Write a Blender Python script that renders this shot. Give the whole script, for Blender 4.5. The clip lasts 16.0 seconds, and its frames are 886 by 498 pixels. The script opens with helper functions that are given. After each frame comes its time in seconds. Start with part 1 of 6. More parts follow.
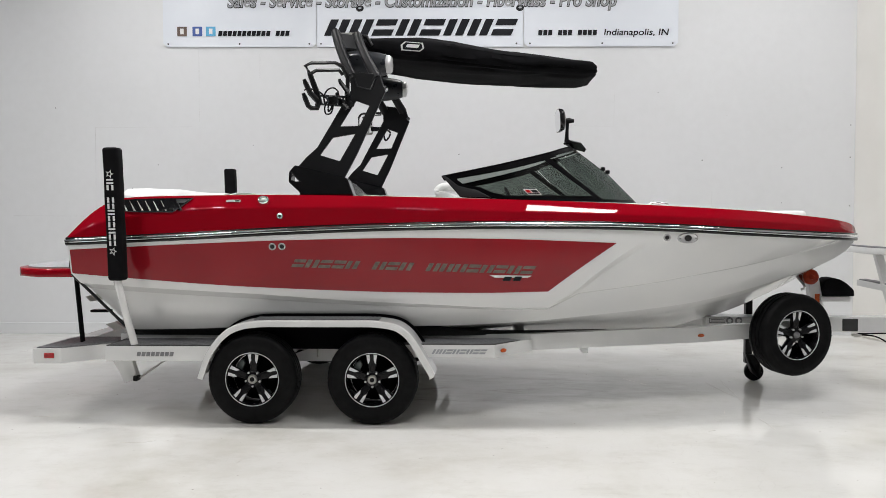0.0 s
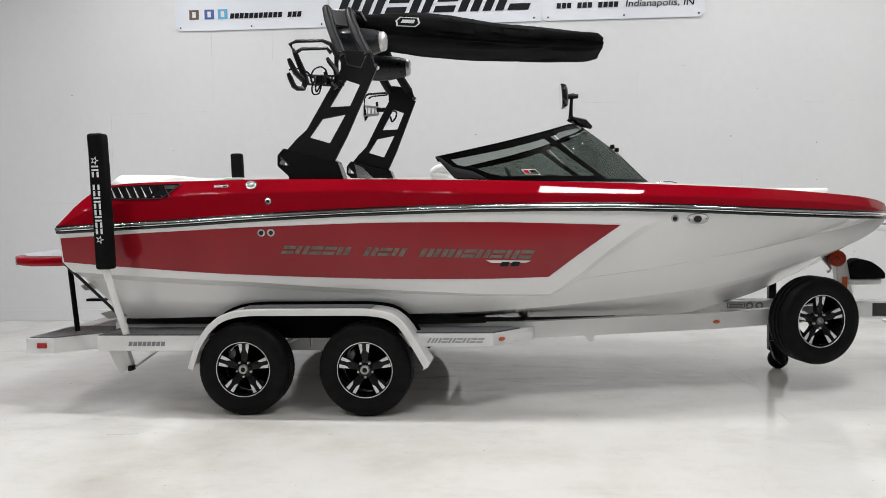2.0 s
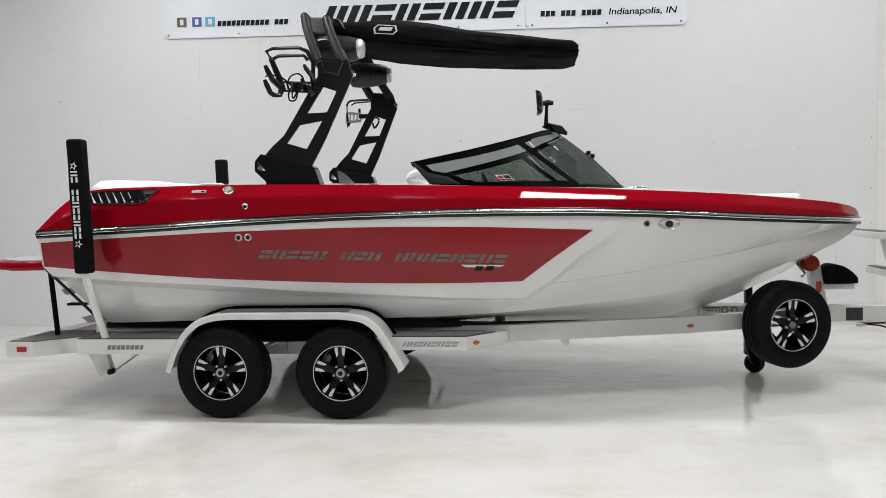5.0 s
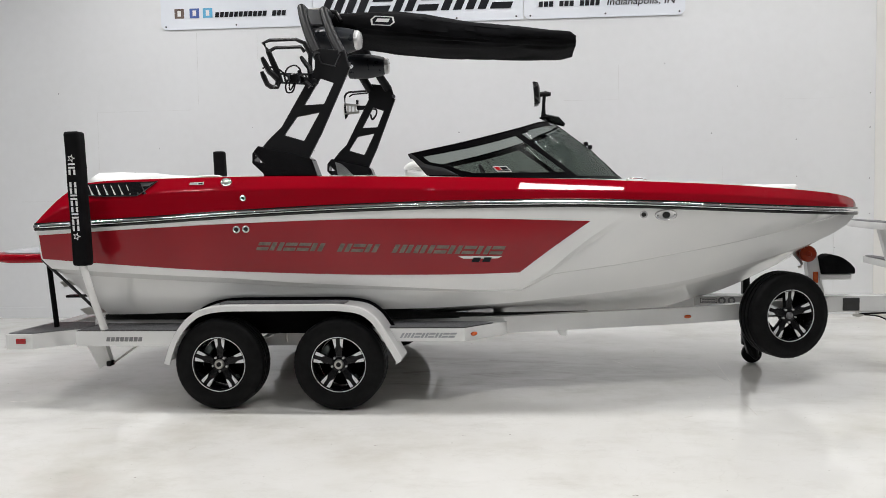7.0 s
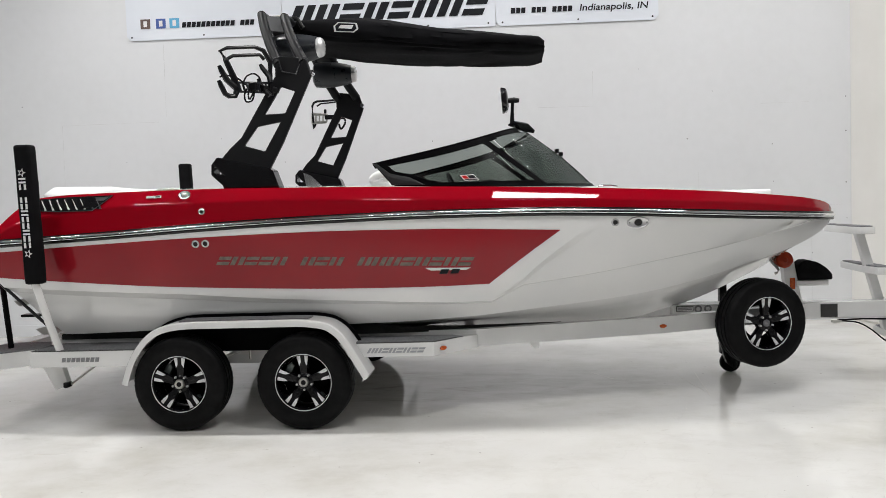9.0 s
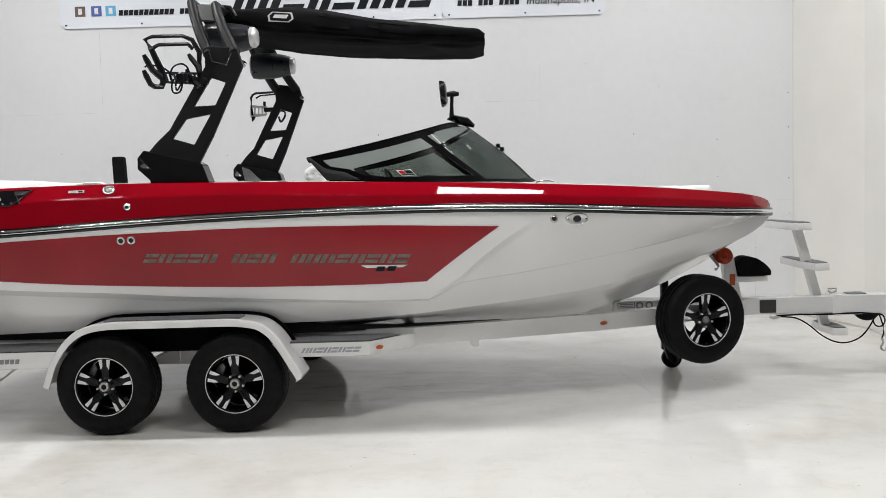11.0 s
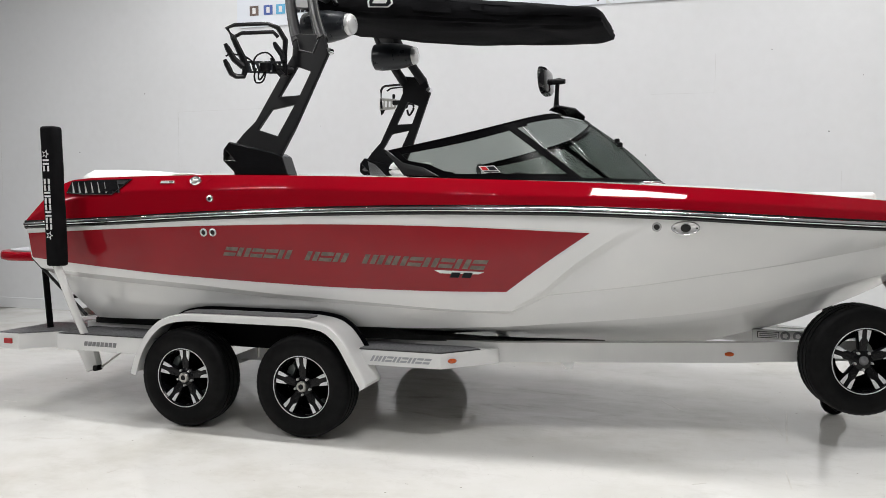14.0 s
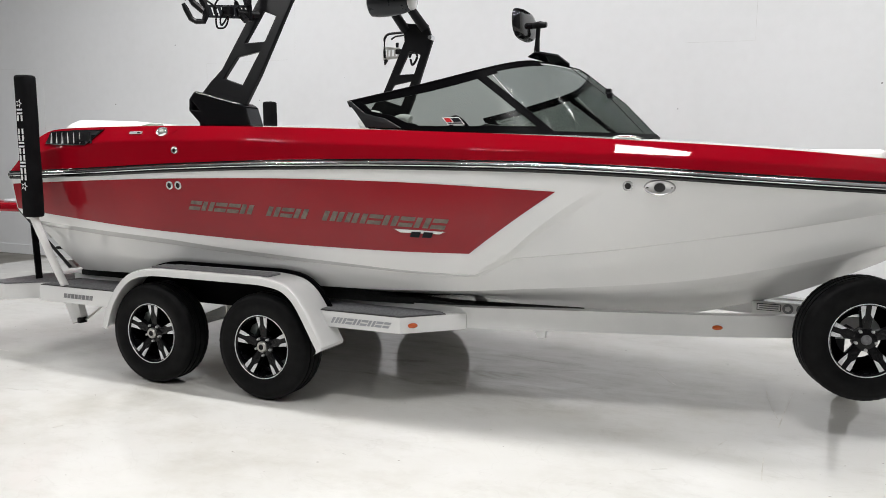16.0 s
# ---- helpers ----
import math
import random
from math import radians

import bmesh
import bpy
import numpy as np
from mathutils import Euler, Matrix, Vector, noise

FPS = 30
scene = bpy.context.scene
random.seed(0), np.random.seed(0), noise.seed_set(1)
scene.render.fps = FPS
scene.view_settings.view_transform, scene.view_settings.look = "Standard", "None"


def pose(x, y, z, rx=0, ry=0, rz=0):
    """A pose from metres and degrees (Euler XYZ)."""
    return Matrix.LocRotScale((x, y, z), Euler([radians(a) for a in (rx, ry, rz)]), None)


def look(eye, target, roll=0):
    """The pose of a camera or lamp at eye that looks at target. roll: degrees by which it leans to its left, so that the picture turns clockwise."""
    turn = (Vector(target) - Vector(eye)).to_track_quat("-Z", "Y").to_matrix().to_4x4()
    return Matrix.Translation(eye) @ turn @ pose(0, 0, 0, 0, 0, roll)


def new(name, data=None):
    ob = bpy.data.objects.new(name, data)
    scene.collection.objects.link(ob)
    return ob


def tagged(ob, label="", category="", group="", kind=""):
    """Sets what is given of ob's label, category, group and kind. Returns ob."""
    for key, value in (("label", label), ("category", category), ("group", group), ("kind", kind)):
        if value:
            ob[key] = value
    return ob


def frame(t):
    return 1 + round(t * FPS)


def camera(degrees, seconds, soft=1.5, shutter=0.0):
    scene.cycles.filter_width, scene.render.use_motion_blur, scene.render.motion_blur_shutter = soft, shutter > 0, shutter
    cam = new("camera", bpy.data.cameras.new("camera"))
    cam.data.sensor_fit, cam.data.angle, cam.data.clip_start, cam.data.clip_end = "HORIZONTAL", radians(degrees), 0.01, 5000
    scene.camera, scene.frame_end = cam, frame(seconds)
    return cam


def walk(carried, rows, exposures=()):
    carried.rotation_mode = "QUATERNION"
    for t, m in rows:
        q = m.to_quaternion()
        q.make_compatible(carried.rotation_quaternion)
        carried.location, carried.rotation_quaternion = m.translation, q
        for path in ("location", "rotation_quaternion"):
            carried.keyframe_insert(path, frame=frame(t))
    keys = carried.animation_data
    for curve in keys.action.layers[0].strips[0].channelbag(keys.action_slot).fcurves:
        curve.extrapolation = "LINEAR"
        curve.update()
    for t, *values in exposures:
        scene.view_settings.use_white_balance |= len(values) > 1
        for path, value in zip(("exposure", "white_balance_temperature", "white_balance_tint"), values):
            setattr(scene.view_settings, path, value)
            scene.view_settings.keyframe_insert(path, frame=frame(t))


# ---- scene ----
cam = camera(57.6, 16.0, soft=0.7)
PATH = [
    (0, (1.256, -7.075, 1.534), (1.156, -5.079, 1.449), -0.3),
    (0.5, (1.363, -6.97, 1.527), (1.239, -4.976, 1.446), -0.8),
    (1, (1.429, -6.821, 1.544), (1.269, -4.828, 1.498), -0.5),
    (1.5, (1.495, -6.761, 1.55), (1.298, -4.772, 1.482), -1.1),
    (2, (1.62, -6.786, 1.535), (1.401, -4.802, 1.407), -1.1),
    (2.5, (1.717, -6.822, 1.514), (1.502, -4.839, 1.369), -1.0),
    (3, (1.758, -6.84, 1.523), (1.555, -4.855, 1.399), -0.8),
    (5.5, (1.796, -6.832, 1.517), (1.573, -4.848, 1.407), -1.2),
    (6, (1.798, -6.835, 1.518), (1.569, -4.851, 1.397), -1.3),
    (6.5, (1.806, -6.844, 1.514), (1.581, -4.861, 1.383), -1.3),
    (7, (1.814, -6.843, 1.522), (1.598, -4.859, 1.389), -1.2),
    (7.5, (1.836, -6.847, 1.513), (1.639, -4.86, 1.403), -1.5),
    (8, (1.855, -6.803, 1.516), (1.666, -4.815, 1.402), -2.0),
    (10.5, (2.044, -6.522, 1.524), (1.901, -4.53, 1.421), -1.3),
    (11, (2.065, -6.521, 1.529), (1.987, -4.527, 1.4), -1.9),
    (11.5, (2.099, -6.478, 1.531), (2.069, -4.487, 1.353), -1.8),
    (12, (2.28, -6.448, 1.52), (2.196, -4.46, 1.322), -0.8),
    (12.5, (2.482, -6.39, 1.522), (2.279, -4.408, 1.345), -0.8),
    (13, (2.609, -6.161, 1.493), (2.235, -4.202, 1.354), -1.1),
    (13.5, (2.707, -5.975, 1.509), (2.194, -4.045, 1.395), -0.9),
    (14, (2.912, -5.788, 1.507), (2.276, -3.896, 1.389), -0.2),
    (14.5, (3.065, -5.64, 1.498), (2.339, -3.782, 1.36), -0.2),
    (15, (3.168, -5.424, 1.505), (2.36, -3.599, 1.371), 0.4),
    (15.5, (3.281, -5.291, 1.501), (2.404, -3.501, 1.336), 0.4),
    (16, (3.457, -5.231, 1.495), (2.635, -3.422, 1.27), 0.4),
]
walk(cam, [(t, look(eye, target, roll)) for t, eye, target, roll in PATH], exposures=[(0.0, 0.07), (8.0, 0.08), (10.5, 0.1), (11.8, 0.07), (13.0, 0.11), (14.5, 0.22), (15.3, 0.25), (16.0, 0.3)])

# ---- world, lights, exposure ----
world = bpy.data.worlds.new("world")
scene.world = world
world.use_nodes = True
world.node_tree.nodes["Background"].inputs[0].default_value = (0.9, 0.95, 1.0, 1)
world.node_tree.nodes["Background"].inputs[1].default_value = 0.25
scene.view_settings.exposure = 0.0

CEILING = 5.6
# x, y and power of the light panels
# panels at y -5.0 and -7.6 are unseen, added to brighten the hull side
PANELS = [(-4.6, -0.9, 92), (-1.2, -0.9, 100), (1.9, -0.9, 76), (4.8, -0.9, 62), (-8.2, -3.3, 50), (-3.2, -5.0, 84), (-4.6, -7.6, 28), (0.6, -7.6, 58), (3.6, -7.6, 14), (-2.8, 1.7, 24), (1.2, 1.7, 20), (4.6, 1.7, 28)]
WIDE_PANEL = (3.1, -3.36, 100)


# ---- small helpers ----
def node_mat(name, color=(0.8, 0.8, 0.8), rough=0.5, metal=0.0, coat=0.0, coat_rough=0.05, spec=0.5):
    m = bpy.data.materials.new(name)
    m.use_nodes = True
    b = m.node_tree.nodes["Principled BSDF"]
    b.inputs["Base Color"].default_value = (*color, 1)
    b.inputs["Roughness"].default_value = rough
    b.inputs["Metallic"].default_value = metal
    b.inputs["Coat Weight"].default_value = coat
    b.inputs["Coat Roughness"].default_value = coat_rough
    b.inputs["Specular IOR Level"].default_value = spec
    return m


def add_noise(m, scale, detail=4.0, stretch=(1, 1, 1)):
    nt = m.node_tree
    tc = nt.nodes.new("ShaderNodeTexCoord")
    mp = nt.nodes.new("ShaderNodeMapping")
    mp.inputs["Scale"].default_value = stretch
    n = nt.nodes.new("ShaderNodeTexNoise")
    n.inputs["Scale"].default_value = scale
    n.inputs["Detail"].default_value = detail
    nt.links.new(tc.outputs["Object"], mp.inputs["Vector"])
    nt.links.new(mp.outputs["Vector"], n.inputs["Vector"])
    return n


def ramp(m, src, stops):
    r = m.node_tree.nodes.new("ShaderNodeValToRGB")
    while len(r.color_ramp.elements) < len(stops):
        r.color_ramp.elements.new(0.5)
    for e, (p, c) in zip(r.color_ramp.elements, stops):
        e.position, e.color = p, (*c, 1) if len(c) == 3 else c
    m.node_tree.links.new(src, r.inputs["Fac"])
    return r


def vary(m, scale, low, high, socket="Base Color", detail=4.0, stretch=(1, 1, 1), span=(0.35, 0.65)):
    """Two-tone noise on a colour or value input."""
    n = add_noise(m, scale, detail, stretch)
    lo = low if isinstance(low, tuple) else (low,) * 3
    hi = high if isinstance(high, tuple) else (high,) * 3
    r = ramp(m, n.outputs["Fac"], [(span[0], lo), (span[1], hi)])
    m.node_tree.links.new(r.outputs["Color"], m.node_tree.nodes["Principled BSDF"].inputs[socket])
    return m


def bump(m, scale, strength, distance=0.01, detail=4.0, stretch=(1, 1, 1)):
    n = add_noise(m, scale, detail, stretch)
    b = m.node_tree.nodes.new("ShaderNodeBump")
    b.inputs["Strength"].default_value = strength
    b.inputs["Distance"].default_value = distance
    m.node_tree.links.new(n.outputs["Fac"], b.inputs["Height"])
    m.node_tree.links.new(b.outputs["Normal"], m.node_tree.nodes["Principled BSDF"].inputs["Normal"])
    return m


# ---- materials ----
M_GEL_WHITE = vary(node_mat("white_gelcoat", (0.8, 0.8, 0.8), 0.12, coat=0.6), 1.5, (0.73, 0.735, 0.74), (0.775, 0.775, 0.77))
M_GEL_RED = vary(node_mat("red_metallic_gelcoat", (0.4, 0.01, 0.02), 0.3, coat=0.6, coat_rough=0.015, spec=0.0), 900.0, (0.25, 0.001, 0.008), (0.33, 0.003, 0.012), detail=1.0)
M_PANEL_RED = vary(node_mat("red_panel_gelcoat", (0.25, 0.01, 0.018), 0.12, spec=0.35), 2.0, (0.25, 0.009, 0.016), (0.285, 0.012, 0.019))
M_CHROME = vary(node_mat("chrome", (0.85, 0.86, 0.88), 0.12, metal=1.0), 9.0, 0.13, 0.18, "Roughness")
M_MIRROR = vary(node_mat("mirror_glass", (0.8, 0.81, 0.82), 0.03, metal=1.0), 20.0, 0.02, 0.05, "Roughness")
M_PAD_LIGHT = bump(vary(node_mat("pale_grey_traction_pad", (0.36, 0.36, 0.38), 0.7), 40.0, (0.31, 0.31, 0.33), (0.4, 0.4, 0.42)), 300, 0.3, 0.002)
M_STEEL = vary(node_mat("brushed_steel", (0.5, 0.49, 0.47), 0.35, metal=1.0), 40.0, 0.28, 0.42, "Roughness", stretch=(1, 1, 12))
M_BLACK_GLOSS = vary(node_mat("gloss_black", (0.006, 0.006, 0.007), 0.12, coat=0.0, spec=0.4), 5.0, 0.07, 0.16, "Roughness")
M_BLACK_POWDER = bump(vary(node_mat("black_powder_coat", (0.0045, 0.0045, 0.0055), 0.34, spec=0.2), 160.0, 0.3, 0.38, "Roughness"), 500, 0.01, 0.0005)
M_GREY_TRIM = bump(vary(node_mat("dark_grey_trim", (0.010, 0.0105, 0.012), 0.34, spec=0.35), 30.0, 0.28, 0.4, "Roughness"), 600, 0.1, 0.001)
M_RUBBER = bump(vary(node_mat("tyre_rubber", (0.004, 0.004, 0.005), 0.55, spec=0.12), 18.0, (0.003, 0.003, 0.0035), (0.006, 0.006, 0.0065)), 120, 0.15, 0.002)
M_RIM_BLACK = vary(node_mat("gloss_black_alloy", (0.004, 0.004, 0.005), 0.25, spec=0.22), 12.0, 0.18, 0.3, "Roughness")
M_RIM_SILVER = vary(node_mat("machined_alloy", (0.72, 0.73, 0.75), 0.3, metal=0.1), 80.0, 0.24, 0.36, "Roughness")
M_CANVAS = bump(vary(node_mat("black_canvas", (0.004, 0.004, 0.005), 0.85, spec=0.06), 6.0, (0.003, 0.003, 0.0035), (0.006, 0.006, 0.007)), 45, 0.35, 0.006, stretch=(0.6, 2, 2))
M_COVER = bump(vary(node_mat("black_neoprene", (0.005, 0.005, 0.006), 0.75, spec=0.08), 9.0, (0.004, 0.004, 0.0045), (0.007, 0.007, 0.008)), 30, 0.25, 0.006)
M_TRAILER = vary(node_mat("white_trailer_paint", (0.78, 0.78, 0.78), 0.22, coat=0.4), 3.0, (0.72, 0.72, 0.72), (0.79, 0.79, 0.785))
M_PAD = bump(vary(node_mat("grey_traction_pad", (0.16, 0.16, 0.17), 0.7), 60.0, (0.115, 0.115, 0.122), (0.185, 0.185, 0.195)), 300, 0.3, 0.002)
M_PAD_EDGE = vary(node_mat("dark_pad_edge", (0.03, 0.03, 0.03), 0.6), 20.0, 0.5, 0.7, "Roughness")
M_CARPET = bump(vary(node_mat("black_bunk_carpet", (0.01, 0.01, 0.01), 0.95), 80.0, (0.006, 0.006, 0.006), (0.015, 0.015, 0.015)), 400, 0.5, 0.004)
M_VINYL = bump(vary(node_mat("white_vinyl", (0.78, 0.78, 0.77), 0.4), 4.0, (0.74, 0.74, 0.73), (0.8, 0.8, 0.79)), 150, 0.1, 0.002)
M_ORANGE = vary(node_mat("amber_lens", (0.55, 0.09, 0.01), 0.15, coat=0.5), 60.0, (0.45, 0.06, 0.01), (0.6, 0.11, 0.015))
M_RED_LENS = vary(node_mat("red_lens", (0.4, 0.01, 0.015), 0.2, coat=0.5), 60.0, (0.32, 0.008, 0.01), (0.45, 0.012, 0.016))
M_SIGN = vary(node_mat("white_sign_panel", (0.74, 0.77, 0.83), 0.4), 1.2, (0.7, 0.735, 0.8), (0.76, 0.79, 0.85))
M_SIGN_BLACK = vary(node_mat("sign_black", (0.008, 0.009, 0.012), 0.5, spec=0.12), 8.0, 0.34, 0.46, "Roughness")
M_SIGN_GREY = vary(node_mat("sign_silver_grey", (0.33, 0.34, 0.36), 0.4), 6.0, (0.3, 0.31, 0.33), (0.36, 0.37, 0.39))
M_SIGN_RED = vary(node_mat("sign_maroon", (0.16, 0.02, 0.035), 0.4), 6.0, (0.14, 0.016, 0.03), (0.18, 0.024, 0.04))
M_WHITE_PRINT = vary(node_mat("white_print", (0.75, 0.75, 0.75), 0.5), 30.0, (0.7, 0.7, 0.7), (0.78, 0.78, 0.78))
M_GREY_PRINT = vary(node_mat("grey_print", (0.22, 0.22, 0.23), 0.4), 30.0, (0.19, 0.19, 0.2), (0.25, 0.25, 0.26))
M_BLUE_ICON = vary(node_mat("blue_icon", (0.04, 0.09, 0.33), 0.4), 10.0, (0.035, 0.08, 0.3), (0.045, 0.1, 0.36))
M_SKY_ICON = vary(node_mat("light_blue_icon", (0.1, 0.4, 0.65), 0.4), 10.0, (0.09, 0.37, 0.6), (0.11, 0.43, 0.7))
M_BROWN_ICON = vary(node_mat("brown_icon", (0.1, 0.06, 0.045), 0.4), 10.0, (0.08, 0.05, 0.04), (0.13, 0.08, 0.06))
M_EMBLEM = vary(node_mat("dark_brushed_emblem", (0.17, 0.14, 0.12), 0.5, spec=0.2), 30.0, (0.12, 0.10, 0.085), (0.21, 0.175, 0.15))
M_SPEAKER = vary(node_mat("graphite_gloss", (0.014, 0.016, 0.02), 0.3, spec=0.4), 20.0, 0.27, 0.36, "Roughness")
M_POLISHED = vary(node_mat("polished_stainless", (0.66, 0.66, 0.66), 0.25, metal=0.5), 4.0, 0.22, 0.28, "Roughness")
M_ROLLER = bump(vary(node_mat("amber_poly", (0.3, 0.025, 0.004), 0.3, spec=0.3), 25.0, (0.24, 0.016, 0.003), (0.36, 0.034, 0.005)), 60, 0.1, 0.003)
M_FRAME = vary(node_mat("satin_black_frame", (0.002, 0.002, 0.0025), 0.4, spec=0.02), 25.0, 0.34, 0.46, "Roughness")
M_GALV = bump(vary(node_mat("galvanised_steel", (0.2, 0.23, 0.23), 0.45, metal=0.6), 12.0, (0.15, 0.18, 0.18), (0.24, 0.27, 0.26)), 40, 0.1, 0.003)


def wall_material():
    m = node_mat("painted_wall_board", (0.72, 0.715, 0.7), 0.55)
    nt = m.node_tree
    n1 = add_noise(m, 0.6, 5.0)
    n2 = add_noise(m, 9.0, 6.0)
    mix = nt.nodes.new("ShaderNodeMix")
    mix.data_type = "FLOAT"
    mix.inputs[0].default_value = 0.35
    nt.links.new(n1.outputs["Fac"], mix.inputs[2])
    nt.links.new(n2.outputs["Fac"], mix.inputs[3])
    r = ramp(m, mix.outputs[0], [(0.3, (0.68, 0.69, 0.705)), (0.55, (0.715, 0.725, 0.745)), (0.8, (0.735, 0.745, 0.765))])
    nt.links.new(r.outputs["Color"], nt.nodes["Principled BSDF"].inputs["Base Color"])
    return bump(m, 35, 0.06, 0.004)


def floor_material():
    """Glossy off-white epoxy with cloudy wear, brown stains, thin scratches and specks."""
    m = node_mat("white_epoxy_floor", (0.7, 0.69, 0.66), 0.12, spec=0.5)
    nt = m.node_tree
    b = nt.nodes["Principled BSDF"]

    def over(below, fac, color):
        mix = nt.nodes.new("ShaderNodeMix")
        mix.data_type = "RGBA"
        nt.links.new(fac, mix.inputs[0])
        nt.links.new(below, mix.inputs[6])
        mix.inputs[7].default_value = (*color, 1)
        return mix.outputs[2]

    n1 = add_noise(m, 0.8, 6.0)
    n1.inputs["Roughness"].default_value = 0.62
    col = ramp(m, n1.outputs["Fac"], [(0.32, (0.61, 0.595, 0.55)), (0.48, (0.705, 0.697, 0.67)), (0.7, (0.755, 0.75, 0.735))]).outputs["Color"]
    n2 = add_noise(m, 2.2, 10.0, (1.0, 1.8, 1.0))
    n2.inputs["Roughness"].default_value = 0.72
    col = over(col, ramp(m, n2.outputs["Fac"], [(0.5, (0, 0, 0)), (0.62, (0.13,) * 3), (0.74, (0.4,) * 3)]).outputs["Color"], (0.40, 0.375, 0.32))
    n4 = add_noise(m, 17.0, 2.0, (1.0, 1.7, 1.0))
    col = over(col, ramp(m, n4.outputs["Fac"], [(0.752, (0, 0, 0)), (0.77, (0.85,) * 3)]).outputs["Color"], (0.16, 0.14, 0.11))
    n5 = add_noise(m, 2.3, 2.0, (1.0, 1.0, 1.0))
    n5.inputs["Distortion"].default_value = 1.5
    col = over(col, ramp(m, n5.outputs["Fac"], [(0.494, (0, 0, 0)), (0.4995, (0.09,) * 3), (0.505, (0, 0, 0))]).outputs["Color"], (0.3, 0.28, 0.24))
    # streaky stains in an ellipse under the boat, its shade deepened in the colour
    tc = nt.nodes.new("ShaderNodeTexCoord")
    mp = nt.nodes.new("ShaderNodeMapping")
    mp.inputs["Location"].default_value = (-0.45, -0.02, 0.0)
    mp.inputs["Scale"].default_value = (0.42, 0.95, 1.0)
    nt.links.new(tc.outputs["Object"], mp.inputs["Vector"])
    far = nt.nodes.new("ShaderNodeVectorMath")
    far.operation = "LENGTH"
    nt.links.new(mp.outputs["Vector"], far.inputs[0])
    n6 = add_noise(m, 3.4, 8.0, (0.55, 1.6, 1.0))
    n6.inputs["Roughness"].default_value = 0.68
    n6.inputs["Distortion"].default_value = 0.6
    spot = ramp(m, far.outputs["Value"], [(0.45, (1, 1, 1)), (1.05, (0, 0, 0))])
    stain_shade = ramp(m, n6.outputs["Fac"], [(0.4, (0.05,) * 3), (0.56, (0.3,) * 3), (0.68, (0.75,) * 3)])
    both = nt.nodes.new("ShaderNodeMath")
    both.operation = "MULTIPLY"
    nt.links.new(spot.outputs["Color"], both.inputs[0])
    nt.links.new(stain_shade.outputs["Color"], both.inputs[1])
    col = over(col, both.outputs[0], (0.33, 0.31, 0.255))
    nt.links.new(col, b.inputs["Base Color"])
    n3 = add_noise(m, 2.2, 8.0)
    rr = ramp(m, n3.outputs["Fac"], [(0.3, (0.06,) * 3), (0.55, (0.10,) * 3), (0.75, (0.22,) * 3)])
    nt.links.new(rr.outputs["Color"], b.inputs["Roughness"])
    return bump(m, 3.0, 0.06, 0.01)


M_WALL = wall_material()
M_WALL_WARM = bump(vary(node_mat("warm_white_wall", (0.8, 0.785, 0.75), 0.55), 1.1, (0.76, 0.745, 0.71), (0.815, 0.80, 0.77), detail=7.0), 35, 0.06, 0.004)
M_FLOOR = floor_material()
M_CONCRETE = bump(vary(node_mat("grey_concrete", (0.2, 0.19, 0.17), 0.6), 2.0, (0.15, 0.14, 0.125), (0.23, 0.22, 0.2), detail=8.0), 25, 0.2, 0.005)
M_CEIL = vary(node_mat("grey_ceiling_deck", (0.14, 0.14, 0.14), 0.8), 1.0, (0.12, 0.12, 0.12), (0.16, 0.16, 0.16))
M_WALL_DARK = vary(node_mat("grey_painted_wall", (0.16, 0.16, 0.16), 0.7), 1.0, (0.14, 0.14, 0.14), (0.18, 0.18, 0.18))
M_SCUFF = vary(node_mat("dark_floor_scuff", (0.45, 0.43, 0.39), 0.5), 9.0, (0.42, 0.4, 0.36), (0.58, 0.565, 0.53))
M_SEAM = vary(node_mat("wall_seam", (0.56, 0.56, 0.56), 0.7), 3.0, (0.5, 0.5, 0.5), (0.66, 0.665, 0.67))

M_GLASS = bpy.data.materials.new("tinted_glass")
M_GLASS.use_nodes = True
_nt = M_GLASS.node_tree
_nt.nodes.clear()
_out = _nt.nodes.new("ShaderNodeOutputMaterial")
_tr = _nt.nodes.new("ShaderNodeBsdfTransparent")
_tr.inputs[0].default_value = (0.6, 0.63, 0.61, 1)
_gl = _nt.nodes.new("ShaderNodeBsdfGlossy")
_gl.inputs["Roughness"].default_value = 0.22
_lw = _nt.nodes.new("ShaderNodeLayerWeight")
_pw = _nt.nodes.new("ShaderNodeMath")
_pw.operation = "POWER"
_pw.inputs[1].default_value = 4.0
_nt.links.new(_lw.outputs["Facing"], _pw.inputs[0])
_fr = _nt.nodes.new("ShaderNodeMath")
_fr.operation = "MULTIPLY_ADD"
_fr.inputs[1].default_value = 0.2
_fr.inputs[2].default_value = 0.004
_nt.links.new(_pw.outputs[0], _fr.inputs[0])
_mx = _nt.nodes.new("ShaderNodeMixShader")
_nt.links.new(_fr.outputs[0], _mx.inputs[0])
_nt.links.new(_tr.outputs[0], _mx.inputs[1])
_nt.links.new(_gl.outputs[0], _mx.inputs[2])
_nt.links.new(_mx.outputs[0], _out.inputs[0])

M_GLASS_DARK = M_GLASS.copy()
M_GLASS_DARK.name = "dark_tinted_glass"
M_GLASS_DARK.node_tree.nodes["Math.001"].inputs[1].default_value = 0.1
M_GLASS_DARK.node_tree.nodes["Math.001"].inputs[2].default_value = 0.009
M_GLASS_DARK.node_tree.nodes["Glossy BSDF"].inputs["Roughness"].default_value = 0.08
M_GLASS_DARK.node_tree.nodes["Transparent BSDF"].inputs[0].default_value = (0.56, 0.59, 0.575, 1)

